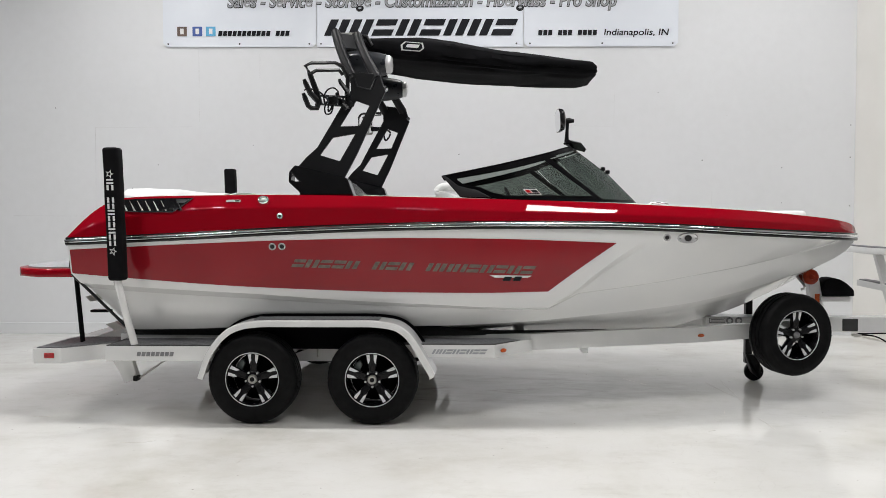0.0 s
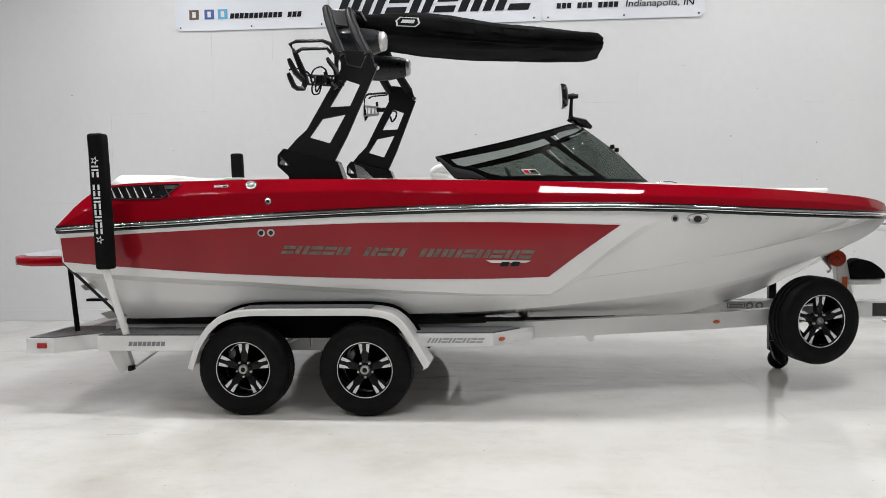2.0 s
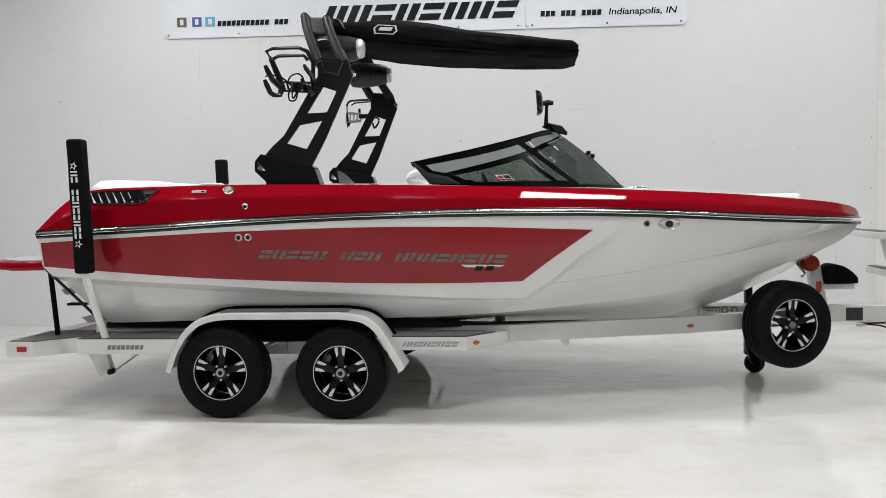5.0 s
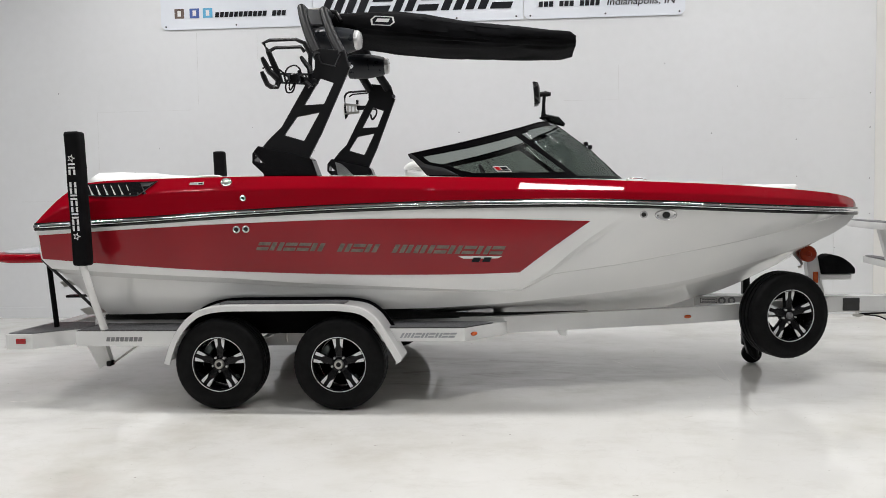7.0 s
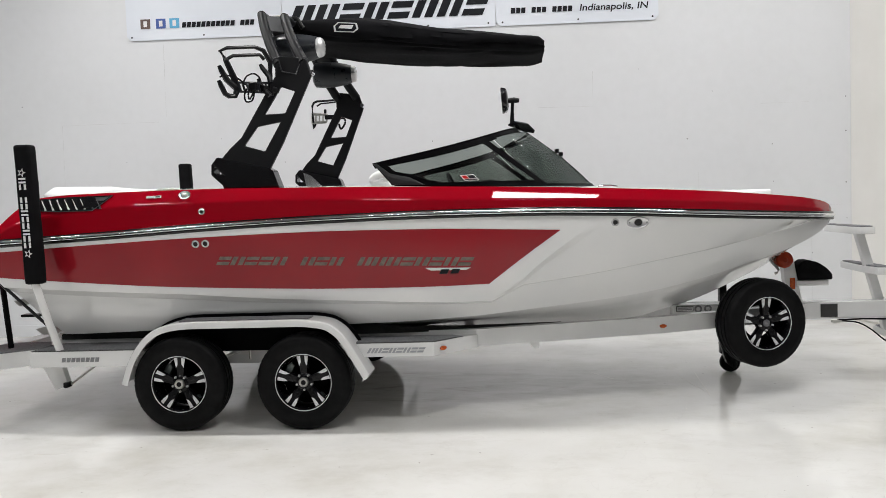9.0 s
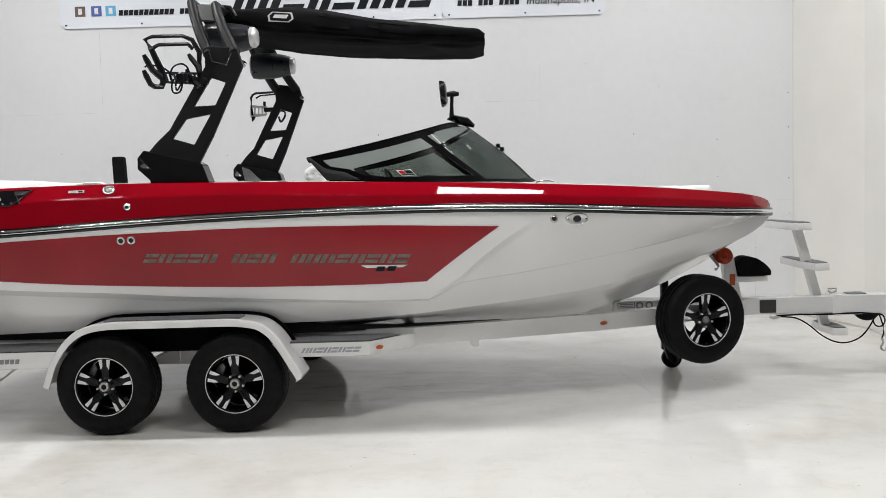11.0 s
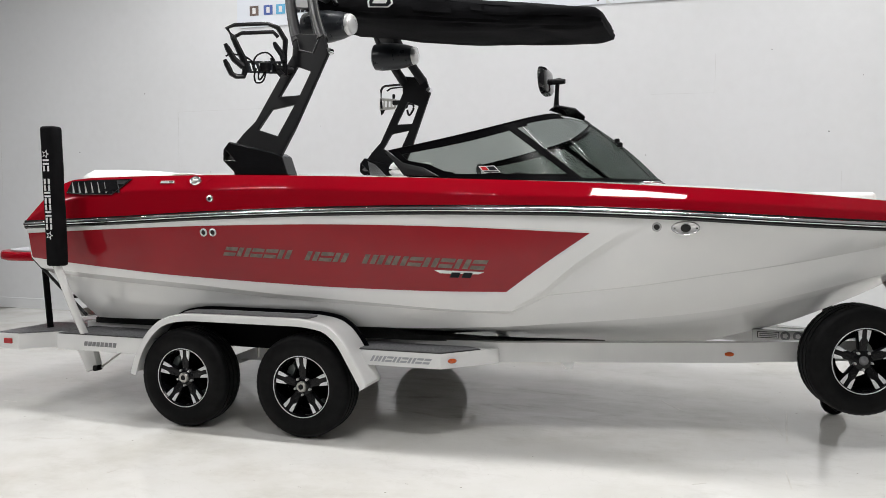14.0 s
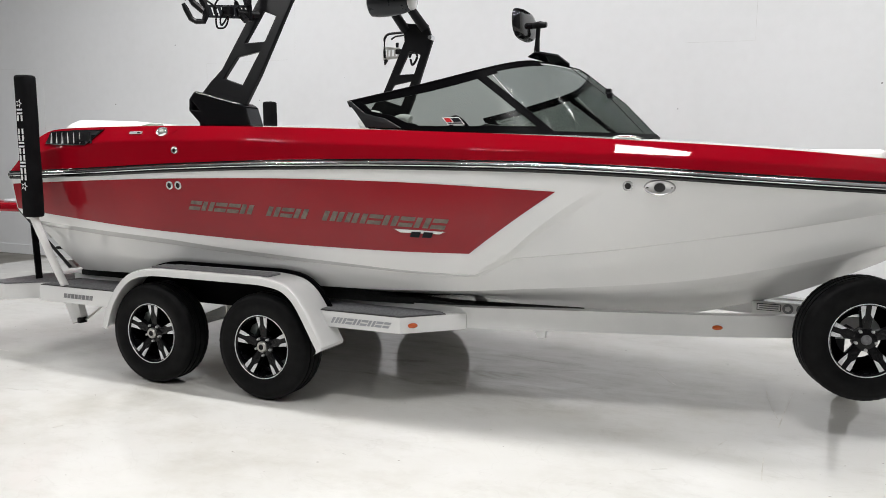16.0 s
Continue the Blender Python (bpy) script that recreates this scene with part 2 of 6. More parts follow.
M_LED = bpy.data.materials.new("lit_led_tube")
M_LED.use_nodes = True
_b = M_LED.node_tree.nodes["Principled BSDF"]
_b.inputs["Base Color"].default_value = (0.8, 0.8, 0.8, 1)
_b.inputs["Emission Color"].default_value = (1.0, 0.97, 0.93, 1)
_b.inputs["Emission Strength"].default_value = 6.0


# ---- building helpers ----
def part(name, bm, material, parent=None, label="", smooth=None, at=None):
    """Links a bmesh as one mesh object; under a parent, with its vertices in world coordinates unless at is given."""
    me = bm
    if isinstance(bm, bmesh.types.BMesh):
        bmesh.ops.recalc_face_normals(bm, faces=bm.faces)
        me = bpy.data.meshes.new(name)
        bm.to_mesh(me)
        bm.free()
        if smooth is not None:
            me.polygons.foreach_set("use_smooth", [True] * len(me.polygons))
            me.set_sharp_from_angle(angle=radians(smooth))
        me.materials.append(material)
    ob = new(name, me)
    if parent is not None:
        ob.parent = parent
        if at is None:
            ob.matrix_parent_inverse = world_of(parent).inverted()
    if at is not None:
        ob.matrix_basis = at
    if label:
        ob["label"] = label
    return ob


def world_of(ob):
    m = ob.matrix_basis.copy()
    if ob.parent is not None:
        m = world_of(ob.parent) @ ob.matrix_parent_inverse @ m
    return m


def thing(name, base, label, category, group="", kind=""):
    ob = new(name)
    ob.location = base
    ob.empty_display_size = 0.2
    return tagged(ob, label, category, group, kind)


def box(bm, x0, x1, y0, y1, z0, z1, bevel=0.0, seg=1):
    r = bmesh.ops.create_cube(bm, size=1.0)
    for v in r["verts"]:
        v.co = Vector((x0 + (v.co.x + 0.5) * (x1 - x0), y0 + (v.co.y + 0.5) * (y1 - y0), z0 + (v.co.z + 0.5) * (z1 - z0)))
    if bevel:
        es = list({e for v in r["verts"] for e in v.link_edges})
        bmesh.ops.bevel(bm, geom=es, offset=bevel, segments=seg, affect="EDGES", profile=0.5)
    return bm


def boxed(*a, **k):
    return box(bmesh.new(), *a, **k)


def prism(bm, ring, shift, bevel=0.0, seg=1):
    """A closed solid from a ring of 3D points and the same ring moved by shift."""
    n = len(ring)
    a = [bm.verts.new(Vector(p)) for p in ring]
    b = [bm.verts.new(Vector(p) + Vector(shift)) for p in ring]
    fs = [bm.faces.new(a[::-1]), bm.faces.new(b)]
    for i in range(n):
        fs.append(bm.faces.new((a[i], a[(i + 1) % n], b[(i + 1) % n], b[i])))
    if bevel:
        es = list({e for f in fs[:2] for e in f.edges})
        bmesh.ops.bevel(bm, geom=es, offset=bevel, segments=seg, affect="EDGES", profile=0.5)
    return bm


def grid(bm, rows, close_u=False, close_v=False):
    """Faces over rows of points; returns the rows of vertices."""
    vs = [[bm.verts.new(Vector(p)) for p in r] for r in rows]
    nu, nv = len(vs), len(vs[0])
    for i in range(nu if close_u else nu - 1):
        for j in range(nv if close_v else nv - 1):
            q = (vs[i][j], vs[(i + 1) % nu][j], vs[(i + 1) % nu][(j + 1) % nv], vs[i][(j + 1) % nv])
            q = tuple(dict.fromkeys(q))
            if len(q) > 2:
                bm.faces.new(q)
    return vs


def tube(bm, pts, r, sides=10, cap=True, flat=1.0):
    """A round bar along points; r may be a number or one for each point."""
    pts = [Vector(p) for p in pts]
    rs = r if isinstance(r, (list, tuple)) else [r] * len(pts)
    rows = []
    up = Vector((0, 0, 1))
    for i, p in enumerate(pts):
        d = (pts[min(i + 1, len(pts) - 1)] - pts[max(i - 1, 0)]).normalized()
        s = d.cross(up)
        if s.length < 1e-3:
            s = d.cross(Vector((0, 1, 0)))
        s.normalize()
        u = s.cross(d).normalized()
        rows.append([p + (s * math.cos(a) + u * math.sin(a) * flat) * rs[i] for a in (2 * math.pi * k / sides for k in range(sides))])
    vs = grid(bm, rows, close_v=True)
    if cap:
        bm.faces.new(vs[0][::-1])
        bm.faces.new(vs[-1])
    return bm


def flow(pts, n=5):
    """A smooth run of points through a few given ones."""
    p = [Vector(q) for q in pts]
    p = [p[0] * 2 - p[1]] + p + [p[-1] * 2 - p[-2]]
    out = []
    for i in range(1, len(p) - 2):
        a, b, c, d = p[i - 1], p[i], p[i + 1], p[i + 2]
        for k in range(n):
            t = k / n
            out.append(0.5 * (2 * b + (c - a) * t + (2 * a - 5 * b + 4 * c - d) * t * t + (3 * b - a - 3 * c + d) * t ** 3))
    return out + [p[-2]]


def tubed(*a, **k):
    return tube(bmesh.new(), *a, **k)


def revolve(bm, profile, m=None, sides=32):
    """A body turned about local y from (radius, y) pairs; m places it."""
    m = m or Matrix()
    rows = [[m @ Vector((r * math.cos(a), y, r * math.sin(a))) for r, y in profile] for a in (2 * math.pi * k / sides for k in range(sides))]
    grid(bm, rows, close_u=True)
    bmesh.ops.remove_doubles(bm, verts=bm.verts, dist=1e-5)
    return bm


def spline(xs, ys):
    """Smooth monotone interpolation through a few fair points."""
    xs, ys = np.array(xs, float), np.array(ys, float)
    h, d = np.diff(xs), np.diff(ys) / np.diff(xs)
    m = np.zeros(len(xs))
    m[0], m[-1] = d[0], d[-1]
    for i in range(1, len(xs) - 1):
        if d[i - 1] * d[i] > 0:
            w1, w2 = 2 * h[i] + h[i - 1], h[i] + 2 * h[i - 1]
            m[i] = (w1 + w2) / (w1 / d[i - 1] + w2 / d[i])

    def f(x):
        x = min(max(float(x), xs[0]), xs[-1])
        i = min(int(np.searchsorted(xs, x, side="right")) - 1, len(xs) - 2)
        i = max(i, 0)
        t = (x - xs[i]) / h[i]
        return ((1 + 2 * t) * (1 - t) ** 2 * ys[i] + t * (1 - t) ** 2 * h[i] * m[i] + t * t * (3 - 2 * t) * ys[i + 1] + t * t * (t - 1) * h[i] * m[i + 1])
    return f


def smoothstep(a, b, x):
    t = min(max((x - a) / (b - a), 0.0), 1.0)
    return t * t * (3 - 2 * t)


# ---- the room ----
def structure(name, bm, mat, label, cat, smooth=None):
    return tagged(part(name, bm, mat, smooth=smooth), label, cat, kind="structure")


WX0, WX1, WY0, WY1 = -10.0, 5.87, -12.0, 3.22
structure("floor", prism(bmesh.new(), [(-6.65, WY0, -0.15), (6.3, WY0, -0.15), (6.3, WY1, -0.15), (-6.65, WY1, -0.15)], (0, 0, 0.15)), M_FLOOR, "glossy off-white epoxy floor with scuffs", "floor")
structure("floor_concrete", boxed(WX0, -6.654, WY0, WY1, -0.15, -0.002), M_CONCRETE, "bare grey concrete floor at the door bay", "floor")
structure("wall_north", boxed(-8.0, 5.95, WY1, WY1 + 0.2, -0.15, CEILING), M_WALL, "white painted board wall with faint panel seams", "wall")
structure("wall_bay", boxed(WX0, -8.12, WY1 - 0.1, WY1 + 0.2, -0.15, CEILING), M_WALL_WARM, "dull off-white wall beside the steel door jamb", "wall")
bm = bmesh.new()
prism(bm, [(5.87, 3.216, -0.15), (6.17, 2.1, -0.15), (6.17, 0.6, -0.15), (6.36, 0.6, -0.15), (6.36, 3.42, -0.15), (5.955, 3.42, -0.15), (5.955, 3.216, -0.15)], (0, 0, CEILING + 0.15))
structure("wall_east", bm, M_WALL_WARM, "plain white painted end wall", "wall")
structure("wall_east_rear", boxed(6.17, 6.36, WY0, 0.596, -0.15, CEILING), M_WALL_DARK, "plain grey wall", "wall")
structure("trim", tubed([(6.155, 0.6, 0.004), (6.155, 2.09, 0.004), (5.87, 3.19, 0.004)], 0.014, 6), M_SCUFF, "dark open joint at the foot of the end wall", "floor joint")
structure("wall_west", boxed(WX0 - 0.2, WX0, WY0, WY1, -0.15, CEILING), M_WALL_DARK, "plain grey wall", "wall")
structure("wall_south", boxed(WX0, 6.36, WY0 - 0.2, WY0, -0.15, CEILING), M_WALL_DARK, "plain grey wall", "wall")
structure("ceiling", boxed(WX0, 6.36, WY0, WY1 + 0.2, CEILING, CEILING + 0.1), M_CEIL, "plain grey ceiling deck", "ceiling")
structure("baseboard", boxed(-7.95, 5.868, WY1 - 0.018, WY1, 0.0, 0.145, 0.003), M_WALL, "white painted baseboard with scuffs", "baseboard")


# ---- ceiling lights ----
def ceiling_light(x, y, watts, long=1.18, wide=0.22):
    """A flat light panel, as wide as a tube fitting unless told otherwise."""
    a, b = long / 2, wide / 2
    t = thing("ceiling_light", (x, y, CEILING), "flat white lit ceiling light panel", "ceiling light", "ceiling light panels")
    part("frame", boxed(x - a - 0.03, x + a + 0.03, y - b - 0.03, y + b + 0.03, CEILING - 0.06, CEILING - 0.002, 0.01), M_TRAILER, t)
    part("diffuser", boxed(x - a, x + a, y - b, y + b, CEILING - 0.068, CEILING - 0.061), M_LED, t, "glowing diffuser")
    lamp = bpy.data.lights.new("panel_lamp", "AREA")
    lamp.shape, lamp.size, lamp.size_y, lamp.energy, lamp.color = "RECTANGLE", long, wide, watts, (1.0, 0.995, 0.985)
    lo = new("panel_lamp", lamp)
    lo.location = (x, y, CEILING - 0.08)
    lo.parent = t
    lo.matrix_parent_inverse = world_of(t).inverted()


for lx, ly, watts in PANELS:
    ceiling_light(lx, ly, watts)
ceiling_light(*WIDE_PANEL, 1.4, 0.62)


# ---- the boat ----
BOW, STERN = 4.41, -1.88
rail_b = spline([-1.88, -1.5, -0.5, 0.5, 1.5, 2.25, 2.76, 3.2, 3.6, 3.9, 4.15, 4.3, 4.38, 4.41], [1.15, 1.20, 1.245, 1.245, 1.205, 1.135, 1.08, 0.985, 0.84, 0.68, 0.48, 0.3, 0.14, 0.0])
rail_z = spline([-1.89, -1.0, -0.2, 0.6, 1.3, 2.0, 2.6, 3.2, 3.9, 4.41], [1.351, 1.388, 1.427, 1.453, 1.462, 1.457, 1.437, 1.402, 1.361, 1.332])
deck_z = spline([-1.89, -1.83, -1.72, -1.58, -1.45, -1.2, -0.4, 0.5, 1.3, 2.0, 2.6, 3.2, 3.75, 4.1, 4.3, 4.41], [1.375, 1.44, 1.545, 1.635, 1.672, 1.684, 1.688, 1.672, 1.648, 1.622, 1.592, 1.556, 1.510, 1.472, 1.43, 1.36])
crease_z = spline([-1.89, -1.6, -1.3, -1.06, -0.9, -0.6, 0.2, 0.9, 1.67, 2.5, 3.3, 3.95, 4.25, 4.41], [1.365, 1.49, 1.54, 1.548, 1.584, 1.59, 1.592, 1.573, 1.546, 1.518, 1.477, 1.42, 1.378, 1.345])
chine_z = spline([-1.88, -1.1, -0.3, 0.94, 1.6, 2.06, 2.5, 2.88, 3.3, 3.7, 4.0, 4.25, 4.41], [0.645, 0.664, 0.685, 0.69, 0.716, 0.754, 0.792, 0.836, 0.916, 1.016, 1.098, 1.2, 1.32])
chine_in = spline([-1.88, 0.5, 1.7, 2.2, 2.6, 3.0, 3.4, 3.8, 4.2, 4.41], [0.26, 0.26, 0.28, 0.30, 0.334, 0.364, 0.372, 0.335, 0.2, 0.0])
keel_z = spline([-1.88, 0.0, 1.6, 2.4, 2.88, 3.05, 3.35, 3.67, 3.93, 4.11, 4.2, 4.33, 4.41], [0.5, 0.465, 0.462, 0.482, 0.545, 0.595, 0.685, 0.825, 0.959, 1.08, 1.163, 1.276, 1.328])
knuckle_z = spline([-1.88, 0.5, 1.5, 1.95, 2.5, 2.87, 3.3, 3.77, 4.1, 4.3, 4.41], [0.89, 0.87, 0.88, 0.94, 1.01, 1.07, 1.138, 1.224, 1.284, 1.32, 1.331])
knuckle_in = spline([-1.88, 0.5, 1.6, 2.2, 3.0, 3.7, 4.2, 4.41], [0.165, 0.165, 0.17, 0.165, 0.19, 0.22, 0.17, 0.0])
panel_top = spline([-1.89, -1.0, -0.2, 0.65, 1.3, 2.23], [1.284, 1.325, 1.353, 1.366, 1.358, 1.321])
panel_low = spline([-1.9, -1.4, -0.65, -0.2, 0.2, 0.65, 1.3, 1.73, 2.2], [1.107, 1.068, 1.016, 0.993, 0.976, 0.962, 0.955, 0.961, 0.965])
step_low = spline([-1.9, -1.12, -0.5, 0.15, 0.87, 1.46, 1.75], [1.03, 0.985, 0.955, 0.906, 0.866, 0.837, 0.835])
diag_x = spline([0.8, 0.84, 0.955, 1.10, 1.255, 1.41, 1.5], [1.7, 1.75, 1.93, 2.10, 2.31, 2.55, 2.68])


def break_line(x):
    """Height of the line where the lower topsides begin: the panel's lower edge aft, the knuckle forward."""
    if x < 1.75:
        return step_low(x)
    if x > 1.97:
        return knuckle_z(x)
    return step_low(1.75) + (knuckle_z(1.97) - step_low(1.75)) * (x - 1.75) / 0.22


def break_high(x):
    """Height of the sloped face at that line."""
    return 0.045 - 0.023 * smoothstep(-0.6, 1.5, x) - 0.014 * smoothstep(1.7, 2.0, x)


def raise_by(x):
    """How far the raised parts stand out."""
    return 0.058 - 0.036 * smoothstep(-0.6, 1.4, x) - 0.012 * smoothstep(1.72, 2.1, x) - 0.008 * smoothstep(3.9, 4.41, x)


def side_b(x, z):
    """Half breadth of the topsides from chine to rail, with the raised aft panel and the knuckle."""
    b1, b0 = rail_b(x), max(rail_b(x) - knuckle_in(x), 0.0)
    z1, z0, zc = rail_z(x), knuckle_z(x), chine_z(x)
    if z >= z0:
        t = min((z - z0) / max(z1 - z0, 1e-4), 1.0)
        b = b0 + (b1 - 0.012 - b0) * (1 - (1 - t) ** 1.35)
    else:
        t = max((z - zc) / max(z0 - zc, 1e-4), 0.0)
        cb = max(rail_b(x) - chine_in(x), 0.0)
        b = cb + (b0 - cb) * t + 0.012 * math.sin(math.pi * t) * min(1, cb * 4)
    h = break_high(x)
    up = min(max((z - break_line(x) + h) / h, 0.0), 1.0)
    wide = 0.04 + 0.05 * smoothstep(0.95, 1.4, z)
    aft = min(max((diag_x(z) - x) / wide + 1.0, 0.0), 1.0)
    panel = 0.026 * aft * (1 - smoothstep(1.15, 1.43, z)) * smoothstep(0.2, 1.6, x)
    return min(b + raise_by(x) * min(1, b0 * 4) * up * (1 - 0.75 * smoothstep(z0, z1, z)) + panel * up, b1 - 0.004 if b1 > 0.1 else b1)


def rake(x, z):
    """Shifts the stern forward below the swim platform, where the transom is undercut."""
    xs = -1.875 if z > 1.106 else -1.875 + 0.87 * (1.106 - z)
    xe = -0.6
    return x if x > xe else xs + (x - STERN) * (xe - xs) / (xe - STERN)


DIAG = 2.1


def column(u):
    """Points of one side from keel to rail; near the forward edge of the panel the column leans with it."""
    lean = max(0.0, 1 - abs(u - DIAG) / 1.0)

    def at(f, x0):
        x = x0
        for _ in range(3):
            z = f(x)
            x = u + lean * (diag_x(z) - DIAG)
        return x, f(x)
    pts = []
    xl, _ = at(lambda x: break_line(x) - break_high(x), u)
    for i in range(9):
        t = i / 8
        x = u + (xl - u) * 0.6 * t
        cb = max(rail_b(x) - chine_in(x), 0.0)
        pts.append((x, cb * t * (0.95 if i == 8 and cb > 0.1 else 1.0), keel_z(x) + (chine_z(x) - keel_z(x)) * t))
    n = 8
    for i in range(n + 1):
        t = i / n
        x = u + (xl - u) * (0.6 + 0.4 * t)
        zc, zb = chine_z(x), max(break_line(x) - break_high(x), chine_z(x) + 1e-3)
        z = zc + (zb - zc) * t
        pts.append((x, side_b(x, z), z))
    for i in (0.5, 1.0):
        x, z = at(lambda x: max(break_line(x) - break_high(x) * (1 - i), chine_z(x) + 1e-3 * (1 + i)), u)
        pts.append((x, side_b(x, z), z))
    n = 26
    for i in range(1, n + 1):
        x, z = at(lambda x: max(break_line(x), chine_z(x)) + (rail_z(x) - max(break_line(x), chine_z(x))) * i / n, u)
        pts.append((x, side_b(x, z), z))
    return pts


XS = [STERN + (1.6 - STERN) * i / 80 for i in range(80)] + [1.6 + 0.49 * i / 24 for i in range(24)] + [2.0999, 2.112, 2.124, 2.136, 2.148, 2.16, 2.175, 2.19]
XS += [2.19 + 0.6 * i / 24 for i in range(1, 24)] + [2.79 + (BOW - 0.004 - 2.79) * i / 50 for i in range(51)]
boat = thing("wake_boat", (0.6, 0, 0.55), "red and white wake boat resting on a trailer", "motorboat")
bm = bmesh.new()
rows = []
for x in XS:
    s = column(x)
    rows.append([(rake(x, z), -b, z) for x, b, z in s[::-1]] + [(rake(x, z), b, z) for x, b, z in s[1:]])
vs = grid(bm, rows)
bm.faces.new(vs[0])
bmesh.ops.remove_doubles(bm, verts=bm.verts, dist=1e-4)
part("hull", bm, M_GEL_WHITE, boat, "glossy white hull with a raised side panel", smooth=12)

# red side panels, laid just proud of the hull
for sgn in (-1, 1):
    bm = bmesh.new()
    rows = []
    for i in range(101):
        u = i / 100
        row = []
        for j in range(25):
            v = j / 24
            xe = 1.735 + (2.235 - 1.735) * v
            x = -1.866 + (xe + 1.866) * u
            z = panel_low(x) + (panel_top(x) - panel_low(x)) * v
            row.append((rake(x, z) if x < -0.6 else x, sgn * (side_b(x, z) + 0.003), z))
        rows.append(row)
    grid(bm, rows)
    part("side_panel", bm, M_PANEL_RED, boat, "wide flat red panel along the hull side", smooth=40)


# red deck cap: side band from the rail up to the deck edge
def cap_section(x):
    rb = rail_b(x)
    rz, cz, dz = rail_z(x), crease_z(x), deck_z(x)
    cz = min(max(cz, rz + 0.008), dz - 0.004)
    k = min(1.0, rb / 0.35)
    h = min(1.0, (dz - rz) / 0.2)
    w = 0.577 * (dz - cz)
    r = 0.014 * h * min(1.0, (dz - cz) / 0.05)
    up = Vector((-w, dz - cz)).normalized()
    a, b, c = Vector((0.002 * h, cz - r)), Vector((0.002 * h, cz)), Vector((0.002 * h, cz)) + up * r
    turn = [a - Vector((0.0, 0.3 * r)), a] + [a * (1 - t) ** 2 + b * 2 * t * (1 - t) + c * t * t for t in (0.25, 0.5, 0.75)] + [c, c + up * 0.3 * r]
    return [(rb - 0.010 * k, rz), (rb + 0.001 * k, rz + 0.008 * h), (rb + 0.002 * h * k, rz + 0.016 * h)] + [(rb + p.x * k, p.y) for p in turn] + [
        (rb - w * 0.92 * k, dz - 0.08 * (dz - cz)), (rb - w * k, dz - 0.001 * h), (rb - (w + 0.008) * k, dz), (rb - 0.12 * k, dz + 0.002)]


XD = [-1.885 + (BOW - 0.003 + 1.885) * (i / 150) for i in range(151)]
bm = bmesh.new()
left = [[(x, -b, z) for b, z in cap_section(x)] for x in XD]
right = [[(x, b, z) for b, z in cap_section(x)] for x in XD]
vl = grid(bm, left)
vr = grid(bm, right)
n = len(vl[0])
for j in range(n - 1):
    bm.faces.new((vl[0][j], vl[0][j + 1], vr[0][j + 1], vr[0][j]))
    bm.faces.new((vl[-1][j], vl[-1][j + 1], vr[-1][j + 1], vr[-1][j]))
part("deck_cap", bm, M_GEL_RED, boat, "glossy candy red deck band", smooth=14)

# white deck with the open cockpit and bow seating


def deck_inner(x):
    if x < -0.75 or x > 3.75:
        return 0.0
    return max(0.0, min(rail_b(x) - 0.34, 0.9))


bm = bmesh.new()
for sgn in (-1, 1):
    rows = []
    for x in XD:
        b = max(rail_b(x) - 0.12 * min(1.0, rail_b(x) / 0.35), 0.0)
        i = min(deck_inner(x), b)
        z = deck_z(x) + 0.002
        rows.append([(x, sgn * (b + (i - b) * t), z + 0.012 * math.sin(math.pi * t * 0.5)) for t in (0, 0.25, 0.5, 0.75, 1)])
    grid(bm, rows)
bmesh.ops.remove_doubles(bm, verts=bm.verts, dist=1e-4)
part("deck", bm, M_GEL_WHITE, boat, "white deck round the cockpit", smooth=35)
bm = bmesh.new()
rows = []
for x in [-0.75 + 4.5 * i / 45 for i in range(46)]:
    i = deck_inner(x)
    z = deck_z(x)
    fl = max(0.75, keel_z(x) + 0.22, chine_z(x) + 0.05)
    low = min(i * 0.92, max(rail_b(x) - chine_in(x) - 0.05, 0.0))
    rows.append([(x, -i, z + 0.012), (x, -i * 0.96, z - 0.1), (x, -low, fl), (x, 0, fl), (x, low, fl), (x, i * 0.96, z - 0.1), (x, i, z + 0.012)])
vs = grid(bm, rows)
bm.faces.new(vs[0])
bm.faces.new(vs[-1][::-1])
part("cockpit_liner", bm, M_VINYL, boat, "white cockpit liner", smooth=40)


# rub rail: chrome strip with a black groove, running round the hull
def rail_path(off, dz, x0=-1.885):
    xs = [x0 + (BOW - x0) * (1 - (1 - i / 130) ** 1.6) for i in range(131)]
    near = [(x + (0.012 if x > 4.3 else 0) * (x - 4.3) / 0.11, -(rail_b(x) + off), rail_z(x) + dz) for x in xs]
    far = [(x, -y, z) for x, y, z in near[-2::-1]]
    return near + far


for nm, off, dz, r, fl, mat, lab in (("rub_rail", -0.002, 0.0, 0.017, 1.0, M_CHROME, "chrome rub rail"), ("rail_base", -0.008, -0.020, 0.014, 1.1, M_BLACK_GLOSS, "black rail base"),
                                     ("rail_top", -0.006, 0.019, 0.010, 1.0, M_BLACK_GLOSS, "black rail lip"), ("rail_insert", 0.0125, -0.004, 0.0045, 1.0, M_BLACK_GLOSS, "thin black rail insert")):
    path = rail_path(off, dz)
    part(nm, tubed([(-1.887, path[0][1] + 0.1, path[0][2])] + path + [(-1.887, path[-1][1] - 0.1, path[-1][2])], r, 10, flat=fl), mat, boat, lab, smooth=60)


